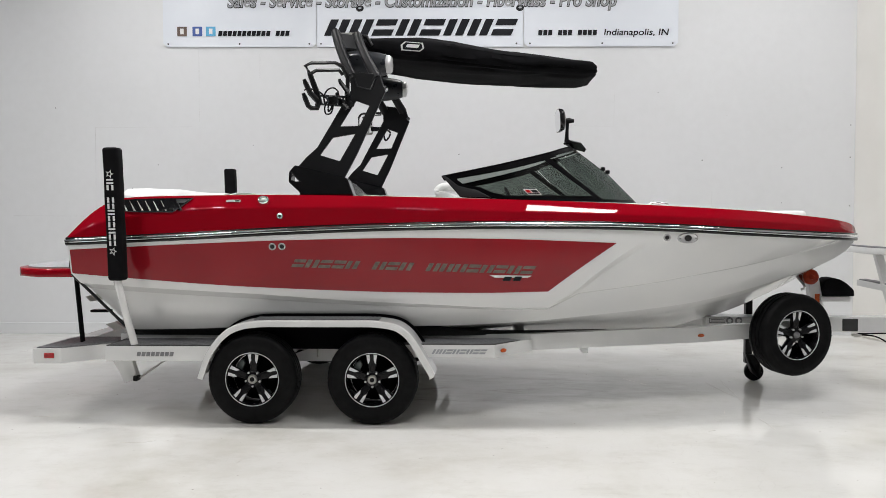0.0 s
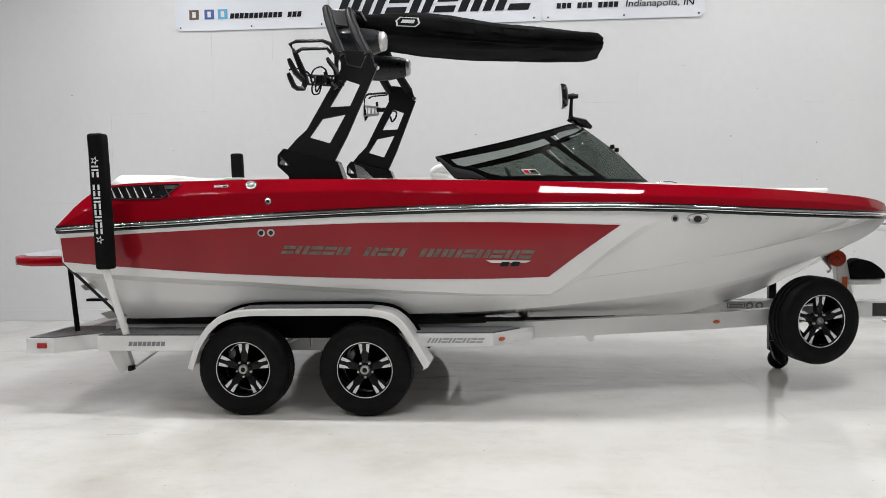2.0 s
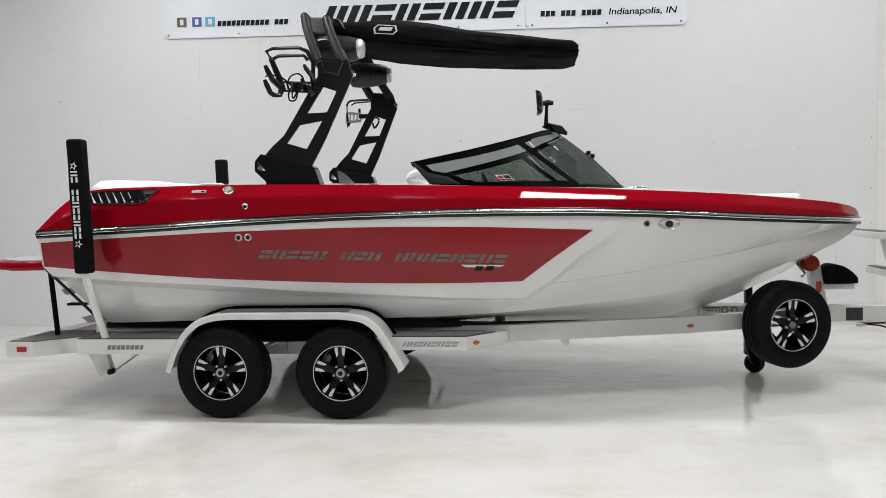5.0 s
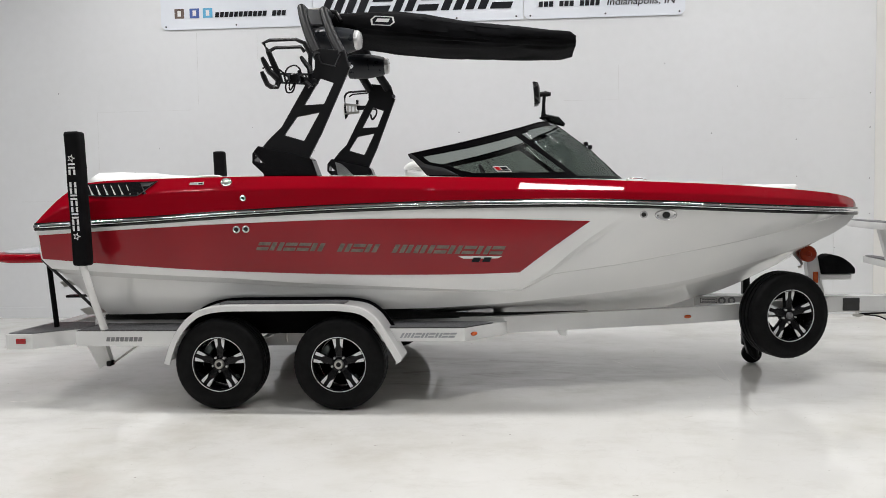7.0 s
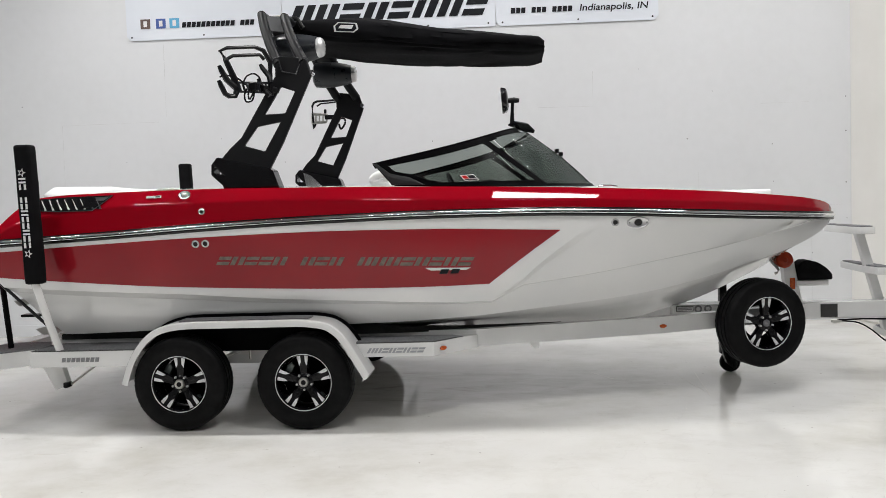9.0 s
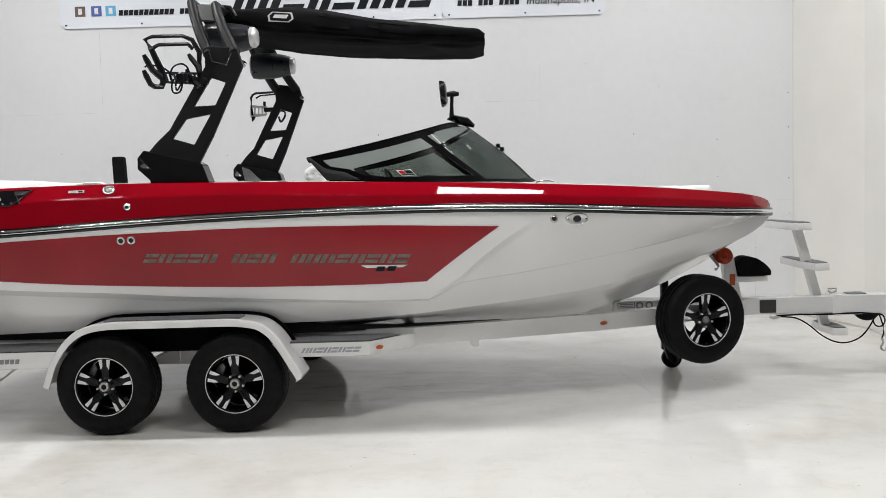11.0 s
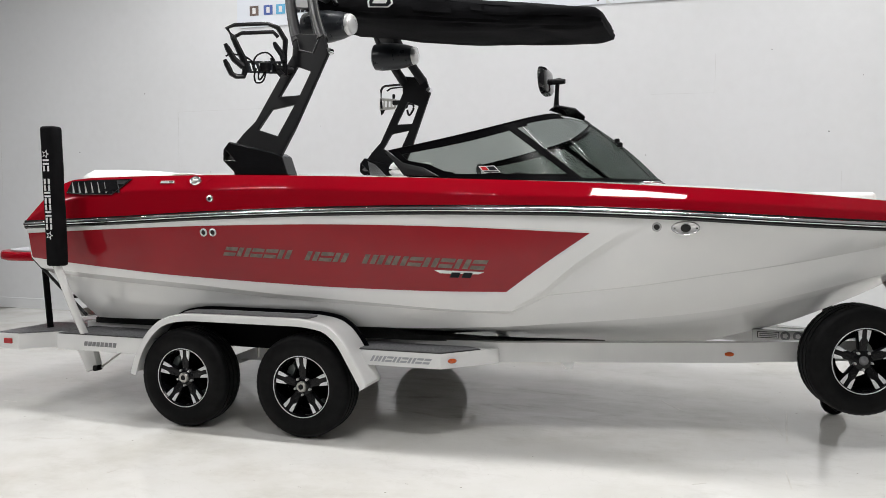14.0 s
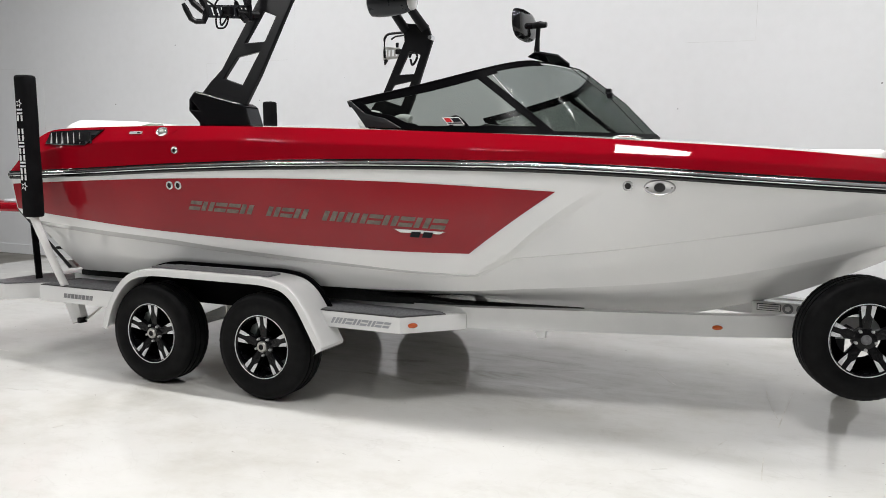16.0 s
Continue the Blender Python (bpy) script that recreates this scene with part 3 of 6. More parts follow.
# swim platform at the stern
bm = bmesh.new()
ring = []
for i in range(25):
    a = math.pi * i / 24
    c, s = math.cos(a), math.sin(a)
    ring.append((-1.86 - 0.69 * abs(s) ** 0.62, -1.08 * (abs(c) ** 0.62) * (1 if c > 0 else -1), 1.115))
ring = [(-1.845, -1.06, 1.115)] + ring[1:-1] + [(-1.845, 1.06, 1.115)]
prism(bm, [(x, y, 1.07) for x, y, _ in ring], (0, 0, 0.064), 0.02, 3)
platform = part("swim_platform", bm, M_GEL_RED, boat, "red swim platform with a grey pad", smooth=40)
bm = prism(bmesh.new(), [(-1.9 + (x + 1.9) * 0.93, y * 0.93, 1.134) for x, y, _ in ring], (0, 0, 0.01))
part("platform_pad", bm, M_PAD_LIGHT, platform, "pale grey traction pad")


# windscreen: base and top curves, split by corner posts
ws_base = [spline([0, 1, 2, 3, 4, 5], v) for v in ([1.03, 1.7, 2.12, 2.37, 2.5, 2.56], [1.10, 1.065, 0.95, 0.62, 0.3, 0.0], [1.665, 1.642, 1.632, 1.63, 1.633, 1.64])]
ws_top = [spline([0, 1, 2, 3, 4, 5], v) for v in ([0.95, 1.43, 1.76, 1.94, 2.02, 2.05], [1.085, 1.0, 0.90, 0.62, 0.3, 0.0], [1.815, 1.915, 1.998, 2.058, 2.066, 2.068])]


def ws(u, v, sgn=-1, off=0.0):
    a = Vector([f(u) for f in ws_base])
    b = Vector([f(u) for f in ws_top])
    p = a.lerp(b, v)
    if u > 2.1:
        p += Vector((0.034, 0.0, 0.0)) * math.sin(math.pi * min(max(v, 0.0), 1.0)) * smoothstep(2.1, 2.6, u)
    p.y *= sgn
    out = Vector((0.35 if u > 2 else 0.0, sgn * (1.0 if u < 2.2 else 0.4), 0.35)).normalized()
    return p + out * off


windscreen = part("windscreen", tubed([ws(5 * i / 60, 1.0) for i in range(61)] + [ws(5 - 5 * i / 60, 1.0, 1) for i in range(1, 61)], [0.009 - 0.004 * smoothstep(2.9, 3.4, 5 - abs(5 - 5 * i / 60)) for i in range(121)], 8), M_FRAME, boat, "black framed tinted wraparound windscreen", smooth=60)


def ws_strip(name, u0, u1, v0, v1, mat, label="", off=0.006, n=24, both=True, thick=0.012, rise=0.0):
    for sgn in ((-1, 1) if both else (-1,)):
        bm = bmesh.new()
        outer = [[ws(u0[0] + (u1[0] - u0[0]) * i / n + ((u0[1] - u0[0]) + ((u1[1] - u1[0]) - (u0[1] - u0[0])) * i / n) * j / 6, v1 + (v0 + rise * i / n - v1) * (1 - j / 6), sgn, off) for j in range(7)] for i in range(n + 1)]
        inner = [[p - Vector((0, sgn * thick, 0)) if u0[0] < 2 else p - Vector((thick, 0, 0)) for p in r] for r in outer]
        rows = [r + q[::-1] for r, q in zip(outer, inner)]
        vs = grid(bm, rows, close_v=True)
        bm.faces.new(vs[0])
        bm.faces.new(vs[-1][::-1])
        part(name, bm, mat, windscreen, label, smooth=50)


# u bounds are given at the base and at the top of each strip
ws_strip("glass", (0.1, 0.1), (1.98, 1.98), 0.03, 0.97, M_GLASS, "tinted side glass", off=0.0, thick=0.005)
ws_strip("glass", (2.02, 2.02), (4.97, 4.97), 0.03, 0.97, M_GLASS_DARK, "tinted front glass", off=0.0, thick=0.005)
ws_strip("frame_rail", (0, 0), (2.1, 2.1), 0.79, 1.0, M_FRAME, rise=0.12)
ws_strip("frame_sill", (0.1, 0.1), (2.1, 2.1), -0.03, 0.10, M_FRAME)
ws_strip("frame_header", (2.0, 2.0), (3.1, 3.1), 0.93, 1.003, M_FRAME)
ws_strip("frame_header", (3.1, 3.1), (5.0, 5.0), 0.985, 1.005, M_FRAME)
ws_strip("frame_sill", (2.0, 2.0), (5.0, 5.0), -0.03, 0.025, M_FRAME)
ws_strip("corner_post", (1.99, 1.66), (2.17, 1.83), 0.0, 1.0, M_FRAME, n=4, thick=0.014)


# ---- tower ----
tower = thing("wakeboard_tower", (0.1, 0, 1.69), "black powder-coated wakeboard tower with cut-out legs", "boat tower")


def leg_y(z):
    return 1.08 - 0.15 * (z - 1.8)


def plate(outline, holes, sgn, half, yf, mat=None):
    """A thick plate in a leaning plane with holes; outline and holes in (x, z)."""
    bm = bmesh.new()
    loops = []
    for loop in [outline] + holes:
        vs = [bm.verts.new((x, 0, z)) for x, z in loop]
        loops.append([bm.edges.new((vs[i], vs[(i + 1) % len(vs)])) for i in range(len(vs))])
    bmesh.ops.triangle_fill(bm, edges=[e for l in loops for e in l], use_beauty=True)
    r = bmesh.ops.extrude_face_region(bm, geom=list(bm.faces))
    for v in [g for g in r["geom"] if isinstance(g, bmesh.types.BMVert)]:
        v.co.y = 1.0
    for v in bm.verts:
        v.co.y = sgn * (yf(v.co.z) + (half if v.co.y > 0.5 else -half))
    bmesh.ops.recalc_face_normals(bm, faces=bm.faces)
    return bm


for sgn in (-1, 1):
    out = [(-0.16, 1.86), (-0.067, 1.966), (0.017, 2.043), (0.262, 2.47), (0.262, 2.53), (0.24, 2.60), (0.30, 2.615), (0.42, 2.60), (0.485, 2.60), (0.525, 2.465), (0.318, 1.99), (0.22, 1.80), (0.2, 1.78), (-0.12, 1.80)]
    holes = [[(0.303, 2.392), (0.405, 2.355), (0.334, 2.203), (0.186, 2.2)], [(0.131, 2.114), (0.301, 2.142), (0.188, 1.938), (0.039, 1.984)]]
    leg = part("leg", plate(out, holes, sgn, 0.017, lambda z: leg_y(z) + 0.015), M_BLACK_POWDER, tower, "leg with two cut-outs")
    bv = leg.modifiers.new("edge", "BEVEL")
    bv.width, bv.segments, bv.limit_method = 0.007, 2, "ANGLE"
    pocket = [(0.285, 2.585), (0.315, 2.50), (0.415, 2.475), (0.455, 2.57)]
    for (xa, za), (xb, zb) in zip(pocket, pocket[1:]):
        a, b = (Vector((x, sgn * (leg_y(z) + 0.031), z)) for x, z in ((xa, za), (xb, zb)))
        part("pocket_lip", tubed([a, b], 0.006, 6), M_GREY_TRIM, leg, smooth=60)
    # foot fairing
    shape = [(-0.137, 1.906), (-0.181, 1.856), (-0.184, 1.782), (-0.10, 1.702), (-0.103, 1.684), (0.30, 1.679), (0.258, 1.80), (0.224, 1.82)]
    foot = part("foot", plate(shape, [[(-0.16, 1.845), (-0.104, 1.785), (-0.167, 1.788)]], sgn, 0.07, lambda z: 1.09), M_BLACK_GLOSS, tower, "gloss black foot fairing")
    bv = foot.modifiers.new("edge", "BEVEL")
    bv.width, bv.segments, bv.limit_method = 0.01, 2, "ANGLE"
    part("foot_plate", prism(bmesh.new(), [(-0.098, sgn * 1.019, 1.875), (-0.024, sgn * 1.019, 1.846), (0.087, sgn * 1.019, 1.735), (-0.073, sgn * 1.019, 1.745)], (0, -sgn * 0.005, 0)), M_CHROME, foot, "polished inner plate")
    # upper arms lean inward to the top bar
    for x0, z0, x1, z1 in ((0.285, 2.555, 0.105, 2.97), (0.462, 2.56, 0.275, 2.945)):
        a, b = Vector((x0, sgn * 0.97, z0)), Vector((x1, sgn * 0.74, z1))
        bm = tubed(flow([a, a.lerp(b, 0.35) + Vector((-0.012, 0, 0.0)), a.lerp(b, 0.75) + Vector((-0.012, 0, 0.0)), b], 4), [0.04 - 0.006 * i / 12 for i in range(13)], 12)
        part("arm", bm, M_BLACK_POWDER, tower, "curved upper arm", smooth=60)
    part("arm_web", prism(bmesh.new(), [(0.17, sgn * 0.82, 2.83), (0.345, sgn * 0.82, 2.81), (0.285, sgn * 0.745, 2.94), (0.11, sgn * 0.745, 2.965)], (0.0, sgn * -0.03, -0.008), 0.004), M_GREY_TRIM, tower, "grey web between the arm tops")
    part("pivot_bolt", revolve(bmesh.new(), [(0, -0.03), (0.018, -0.03), (0.022, -0.01), (0.022, 0.03), (0, 0.03)], pose(0.515, sgn * 0.975, 2.487), 14), M_CHROME, tower, "chrome pivot bolt", smooth=40)
    # speaker can with a bright cap
    mm = pose(0.34, sgn * 0.62, 2.73, 0, 0, -90 + sgn * 4)
    spk = part("speaker", revolve(bmesh.new(), [(0, -0.19), (0.085, -0.19), (0.107, -0.175), (0.114, -0.12), (0.110, 0.0), (0.094, 0.1), (0.079, 0.15), (0.07, 0.155), (0, 0.155)], mm, 36), M_SPEAKER, tower, "gloss black bullet speaker", smooth=40)
    part("speaker_cap", revolve(bmesh.new(), [(0.066, 0.15), (0.075, 0.156), (0.073, 0.178), (0.062, 0.193), (0.03, 0.2), (0, 0.201)], mm, 30), M_POLISHED, spk, "bright end cap", smooth=60)
part("top_bar", tubed([(0.105, -0.75, 2.967), (0.08, -0.3, 2.985), (0.08, 0.3, 2.985), (0.105, 0.75, 2.967)], 0.032, 10), M_GREY_TRIM, tower, smooth=60)
part("top_bar", tubed([(0.275, -0.75, 2.943), (0.26, -0.3, 2.955), (0.26, 0.3, 2.955), (0.275, 0.75, 2.943)], 0.03, 10), M_GREY_TRIM, tower, smooth=60)

# folded canopy in its zipped boot
canopy = thing("folded_canopy", (0.3, 0, 2.9), "folded boat canopy in a black canvas boot on the tower", "boat canopy")
top_z = spline([0.1, 0.3, 0.7, 1.4, 2.0, 2.14, 2.19], [2.99, 3.0, 3.0, 2.892, 2.812, 2.796, 2.758])
bot_z = spline([0.1, 0.4, 0.7, 1.4, 1.95, 2.08, 2.19], [2.86, 2.82, 2.765, 2.70, 2.675, 2.668, 2.688])
half_w = spline([0.1, 0.5, 1.4, 1.95, 2.13, 2.19], [0.5, 0.52, 0.48, 0.45, 0.43, 0.38])
bm = bmesh.new()
rows = []
for i in range(141):
    x = 0.1 + 2.09 * i / 140
    zt, zb, w = top_z(x), bot_z(x), half_w(x)
    row = []
    for k in range(56):
        a = 2 * math.pi * k / 56
        c, s = math.cos(a), math.sin(a)
        cy = math.copysign(abs(c) ** 0.55, c)
        cz = math.copysign(abs(s) ** 0.6, s)
        wob = 0.010 * noise.noise(Vector((x * 3, c * 1.5, s * 3)))
        fold = 1 - min(1.0, abs(noise.noise(Vector((x * 1.1 + s * 0.9, c * 1.2, s * 4.5 + 3.0)))) * 3.2)
        wob += (0.017 * fold ** 2 - 0.008) * smoothstep(0.25, 0.6, x) * (1 - 0.6 * smoothstep(1.95, 2.15, x))
        row.append((x + 0.01 * noise.noise(Vector((x, c * 3, s * 3))), cy * w + wob, (zt + zb) / 2 + cz * (zt - zb) / 2 + wob))
    rows.append(row)
vs = grid(bm, rows, close_v=True)
bm.faces.new(vs[0][::-1])
bm.faces.new(vs[-1])
part("boot", bm, M_CANVAS, canopy, "black canvas boot", smooth=50)


# ---- wheels ----
def tyre_mesh():
    R, w = 0.333, 0.105
    prof = [(0.196, -0.088), (0.204, -0.096), (0.215, -0.100), (0.235, -0.109), (0.262, -0.113), (0.285, -0.111), (0.290, -0.108), (0.30, -0.106), (0.305, -0.105), (0.318, -0.097), (0.327, -0.086)]
    tread = []
    for c in (-0.046, 0.0, 0.046):
        tread += [(R - 0.001, c - 0.007), (R - 0.009, c - 0.005), (R - 0.009, c + 0.005), (R - 0.001, c + 0.007)]
    prof = prof + [(0.3315, -0.075)] + tread + [(0.3315, 0.075)] + [(r, -y) for r, y in prof[::-1]]
    bm = bmesh.new()
    rows = []
    for k in range(108):
        a = 2 * math.pi * k / 108
        row = []
        for r, y in prof:
            cut = 0.0022 if k % 2 == 0 and 0.07 < abs(y) < 0.1 and r > 0.31 else 0.0
            row.append(((r - cut) * math.cos(a), y, (r - cut) * math.sin(a)))
        rows.append(row)
    grid(bm, rows, close_u=True)
    return bm


def rim_meshes():
    barrel = revolve(bmesh.new(), [(0.199, -0.095), (0.192, -0.094), (0.186, -0.085), (0.184, -0.02), (0.178, 0.05), (0.19, 0.09), (0.199, 0.092)], None, 56)
    lip = revolve(bmesh.new(), [(0.1975, -0.0985), (0.1992, -0.095), (0.1975, -0.0915), (0.1945, -0.092), (0.1935, -0.095), (0.195, -0.098), (0.1975, -0.0985)], None, 72)
    # one spoke along local x: a wide black body with a shallow groove, and a machined face on each side of its tip
    spoke = bmesh.new()
    prism(spoke, [(0.04, -0.064, -0.021), (0.10, -0.067, -0.026), (0.190, -0.080, -0.041), (0.190, -0.080, 0.041), (0.10, -0.067, 0.026), (0.04, -0.064, 0.021)], (0, 0.04, 0), 0.003)
    for s in (-1, 1):
        ring = [(0.06, -0.066, s * 0.011), (0.186, -0.081, s * 0.014), (0.186, -0.081, s * 0.040), (0.10, -0.069, s * 0.025), (0.06, -0.066, s * 0.02)]
        prism(spoke, ring if s > 0 else ring[::-1], (0, 0.012, 0), 0.002)
    faces = []
    for s in (-1, 1):
        f = [(0.113, -0.0735, s * 0.027), (0.137, -0.0765, s * 0.0145), (0.1895, -0.0835, s * 0.0150), (0.1895, -0.0835, s * 0.0405), (0.15, -0.078, s * 0.0345)]
        faces.append(prism(bmesh.new(), f if s > 0 else f[::-1], (0, 0.006, 0)))
    hub = revolve(bmesh.new(), [(0.0, -0.074), (0.03, -0.074), (0.052, -0.07), (0.064, -0.06), (0.064, -0.02), (0.0, -0.02)], None, 32)
    nut = revolve(bmesh.new(), [(0, -0.086), (0.006, -0.086), (0.0085, -0.08), (0.009, -0.06), (0, -0.06)], Matrix.Translation((0.054, 0, 0)), 6)
    cap = revolve(bmesh.new(), [(0.0, -0.091), (0.017, -0.091), (0.018, -0.096), (0.030, -0.096), (0.035, -0.088), (0.035, -0.07), (0, -0.07)], None, 28)
    dome = revolve(bmesh.new(), [(0.0, -0.096), (0.014, -0.094), (0.024, -0.087), (0.029, -0.07), (0, -0.07)], None, 28)
    back = revolve(bmesh.new(), [(0.12, 0.03), (0.15, 0.02), (0.18, 0.03), (0.18, 0.04), (0.12, 0.04), (0.12, 0.03)], None, 36)
    disc = revolve(bmesh.new(), [(0.0, 0.03), (0.13, 0.03), (0.145, 0.034), (0.176, 0.05), (0.176, 0.06), (0.0, 0.06)], None, 36)
    caliper = bmesh.new()
    prism(caliper, [(-0.165, -0.012, 0.035), (-0.13, -0.012, 0.11), (-0.095, -0.012, 0.13), (-0.08, -0.012, 0.10), (-0.11, -0.012, 0.03)], (0, 0.04, 0), 0.006, 2)
    cylinder = bmesh.new()
    prism(cylinder, [(0.05, 0.0, -0.15), (0.12, 0.0, -0.115), (0.10, 0.0, -0.09), (0.05, 0.0, -0.115)], (0, 0.03, 0), 0.005, 2)
    five = [90 + 72 * k for k in range(5)]
    return [("rim_barrel", barrel, M_RIM_BLACK, [0]), ("rim_lip", lip, M_RIM_SILVER, [0]), ("spoke", spoke, M_RIM_BLACK, five), ("spoke_face", faces[0], M_RIM_SILVER, five), ("spoke_tip", faces[1], M_RIM_SILVER, five),
            ("hub", hub, M_RIM_BLACK, [0]), ("lug_nut", nut, M_POLISHED, [126 + 72 * k for k in range(5)]), ("hub_cap", cap, M_STEEL, [0]), ("cap_centre", revolve(bmesh.new(), [(0, -0.0945), (0.0165, -0.0955), (0.017, -0.09)], None, 20), M_RIM_BLACK, [0]), ("centre_dome", dome, M_PAD, [0]), ("brake_disc", disc, M_FRAME, [0]), ("brake_caliper", caliper, M_GALV, [0]), ("wheel_cylinder", cylinder, M_GALV, [0]), ("back_flange", back, M_FRAME, [0])]


WHEEL = {}


def wheel(parent, m, road=True):
    if not WHEEL:
        for nm, bm, mat, turns in [("tyre", tyre_mesh(), M_RUBBER, [])] + rim_meshes():
            o = part(nm, bm, mat, None, smooth=30)
            WHEEL[nm] = (o.data, turns)
            bpy.data.objects.remove(o)
    tyre = new("wheel", WHEEL["tyre"][0])
    tyre.parent = parent
    tyre.matrix_parent_inverse = world_of(parent).inverted()
    tyre.matrix_basis = m
    tyre["label"] = "black rubber tyre on a black and silver alloy rim"
    for nm, (me, turns) in WHEEL.items():
        if nm in (("centre_dome", "back_flange") if road else ("hub_cap", "cap_centre", "brake_disc", "brake_caliper", "wheel_cylinder")):
            continue
        for a in turns:
            o = new("spoke_face" if nm == "spoke_tip" else nm, me)
            o.parent = tyre
            o.matrix_basis = Matrix.Rotation(radians(-a), 4, "Y")


# ---- trailer ----
trailer = thing("boat_trailer", (0.6, 0, 0), "white tandem-axle boat trailer with grey step pads", "boat trailer")
for sgn in (-1, 1):
    for wx in (-0.4425, 0.4425):
        wheel(trailer, Matrix.Translation((wx, sgn * 1.19, 0.333)) @ pose(0, 0, 0, 0, 2 if wx < 0 else -1, 0 if sgn < 0 else 180))
    # fender: arched sheet with a rolled edge, top pad
    fx = spline(range(13), [-0.845, -0.782, -0.672, -0.574, -0.45, -0.3, 0.4, 0.519, 0.621, 0.707, 0.763, 0.833, 0.907])
    fh = spline(range(13), [0.35, 0.518, 0.666, 0.732, 0.764, 0.773, 0.773, 0.766, 0.747, 0.695, 0.63, 0.514, 0.385])
    fz = [(fx(i / 4), fh(i / 4)) for i in range(49)] + [(0.9, 0.366), (0.885, 0.357)]
    bm = bmesh.new()
    rows = []
    for i, (x, z) in enumerate(fz):
        (xa, za), (xb, zb) = fz[max(i - 1, 0)], fz[min(i + 1, 48)]
        ln = math.hypot(xb - xa, zb - za)
        nx, nz = -(zb - za) / ln, (xb - xa) / ln
        if i > 48:
            nx, nz = 0.85, 0.5
        rows.append([(x + nx * d, sgn * y, z + nz * d) for d, y in ((-0.048, 1.32), (-0.018, 1.323), (-0.006, 1.319), (-0.001, 1.309), (0.0, 1.29), (0.0, 1.082), (-0.01, 1.082), (-0.01, 1.30), (-0.048, 1.308))])
    vs = grid(bm, rows, close_v=True)
    bm.faces.new(vs[0])
    bm.faces.new(vs[-1][::-1])
    fender = part("fender", bm, M_TRAILER, trailer, "white rounded tandem fender", smooth=35)
    part("fender_pad", boxed(-0.42, 0.50, min(sgn * 1.285, sgn * 1.15), max(sgn * 1.285, sgn * 1.15), 0.768, 0.781, 0.003), M_PAD, fender, "grey pad on the fender")
    guard = []
    for (xa, za), (x, z), (xb, zb) in zip(fz[3:45:2], fz[4:46:2], fz[5:47:2]):
        ln = math.hypot(xb - xa, zb - za)
        guard.append((x - (zb - za) / ln * 0.021, sgn * 1.078, z + (xb - xa) / ln * 0.021))
    part("inner_guard", prism(bmesh.new(), guard, (0, sgn * -0.02, 0)), M_FRAME, fender, "black inner guard")
    # front step
    st = [(0.6, 1.165), (1.34, 1.165), (1.63, 0.87), (1.63, 0.75), (0.6, 0.75)]
    step = part("front_step", prism(bmesh.new(), [(x, sgn * y, 0.478) for x, y in st], (0, 0, 0.095), 0.004, 2), M_TRAILER, trailer, "white angled step", smooth=30)
    sp = [(0.62, 1.15), (1.33, 1.15), (1.52, 0.955), (1.45, 0.9), (0.62, 0.9)]
    part("pad_border", prism(bmesh.new(), [(0.9 + (x - 0.9) * 1.02, sgn * (1.02 + (y - 1.02) * 1.09), 0.5735) for x, y in sp], (0, 0, 0.005)), M_PAD_EDGE, step, "dark pad border")
    part("step_pad", prism(bmesh.new(), [(x, sgn * y, 0.574) for x, y in sp], (0, 0, 0.008), 0.002), M_PAD, step, "grey step pad")
    # rear step and corner deck
    rear = part("rear_step", prism(bmesh.new(), [(x, sgn * y, 0.449) for x, y in [(-1.585, 1.19), (-0.72, 1.19), (-0.72, 0.75), (-1.585, 0.75)]], (0, 0, 0.113), 0.004, 2), M_TRAILER, trailer, "white rear side step", smooth=30)
    part("step_pad", prism(bmesh.new(), [(x, sgn * y, 0.563) for x, y in [(-1.57, 1.175), (-0.75, 1.175), (-0.75, 0.86), (-1.5, 0.86)]], (0, 0, 0.008), 0.002), M_PAD, rear, "grey step pad")
    part("pad_border", boxed(-1.578, -0.742, min(sgn * 1.184, sgn * 0.85), max(sgn * 1.184, sgn * 0.85), 0.5625, 0.567), M_PAD_EDGE, rear, "dark pad border")
    corner = part("rear_corner", prism(bmesh.new(), [(x, sgn * y, 0.437) for x, y in [(-2.115, 1.235), (-1.9, 1.235), (-1.63, 0.99), (-1.588, 0.99), (-1.588, 0.66), (-2.115, 0.66)]], (0, 0, 0.112), 0.004, 2), M_TRAILER, trailer, "white rear corner deck", smooth=30)
    part("step_pad", prism(bmesh.new(), [(x, sgn * y, 0.55) for x, y in [(-2.095, 1.22), (-1.9, 1.22), (-1.62, 0.97), (-1.62, 0.7), (-2.05, 0.7)]], (0, 0, 0.008), 0.002), M_PAD, corner, "grey deck pad")
    part("side_marker", boxed(-2.03, -1.955, min(sgn * 1.245, sgn * 1.23), max(sgn * 1.245, sgn * 1.23), 0.477, 0.515, 0.003), M_RED_LENS, corner, "red side marker")
    part("tail_lamp", boxed(-2.135, -2.114, sgn * 1.05 - 0.12, sgn * 1.05 + 0.12, 0.455, 0.53, 0.006), M_RED_LENS, corner, "red tail lamp")
    # main rail tapering to the tongue
    path = [(-1.62, 0.80), (0.9, 0.80), (1.62, 0.81), (3.02, 0.43), (4.2, 0.035)]
    bm = bmesh.new()
    vs = grid(bm, [[(x, sgn * (y + 0.05), zb), (x, sgn * (y + 0.05), zb + 0.125), (x, sgn * (y - 0.03), zb + 0.125), (x, sgn * (y - 0.03), zb)] for (x, y), zb in zip(path, (0.482, 0.482, 0.484, 0.49, 0.51))], close_v=True)
    bm.faces.new(vs[0])
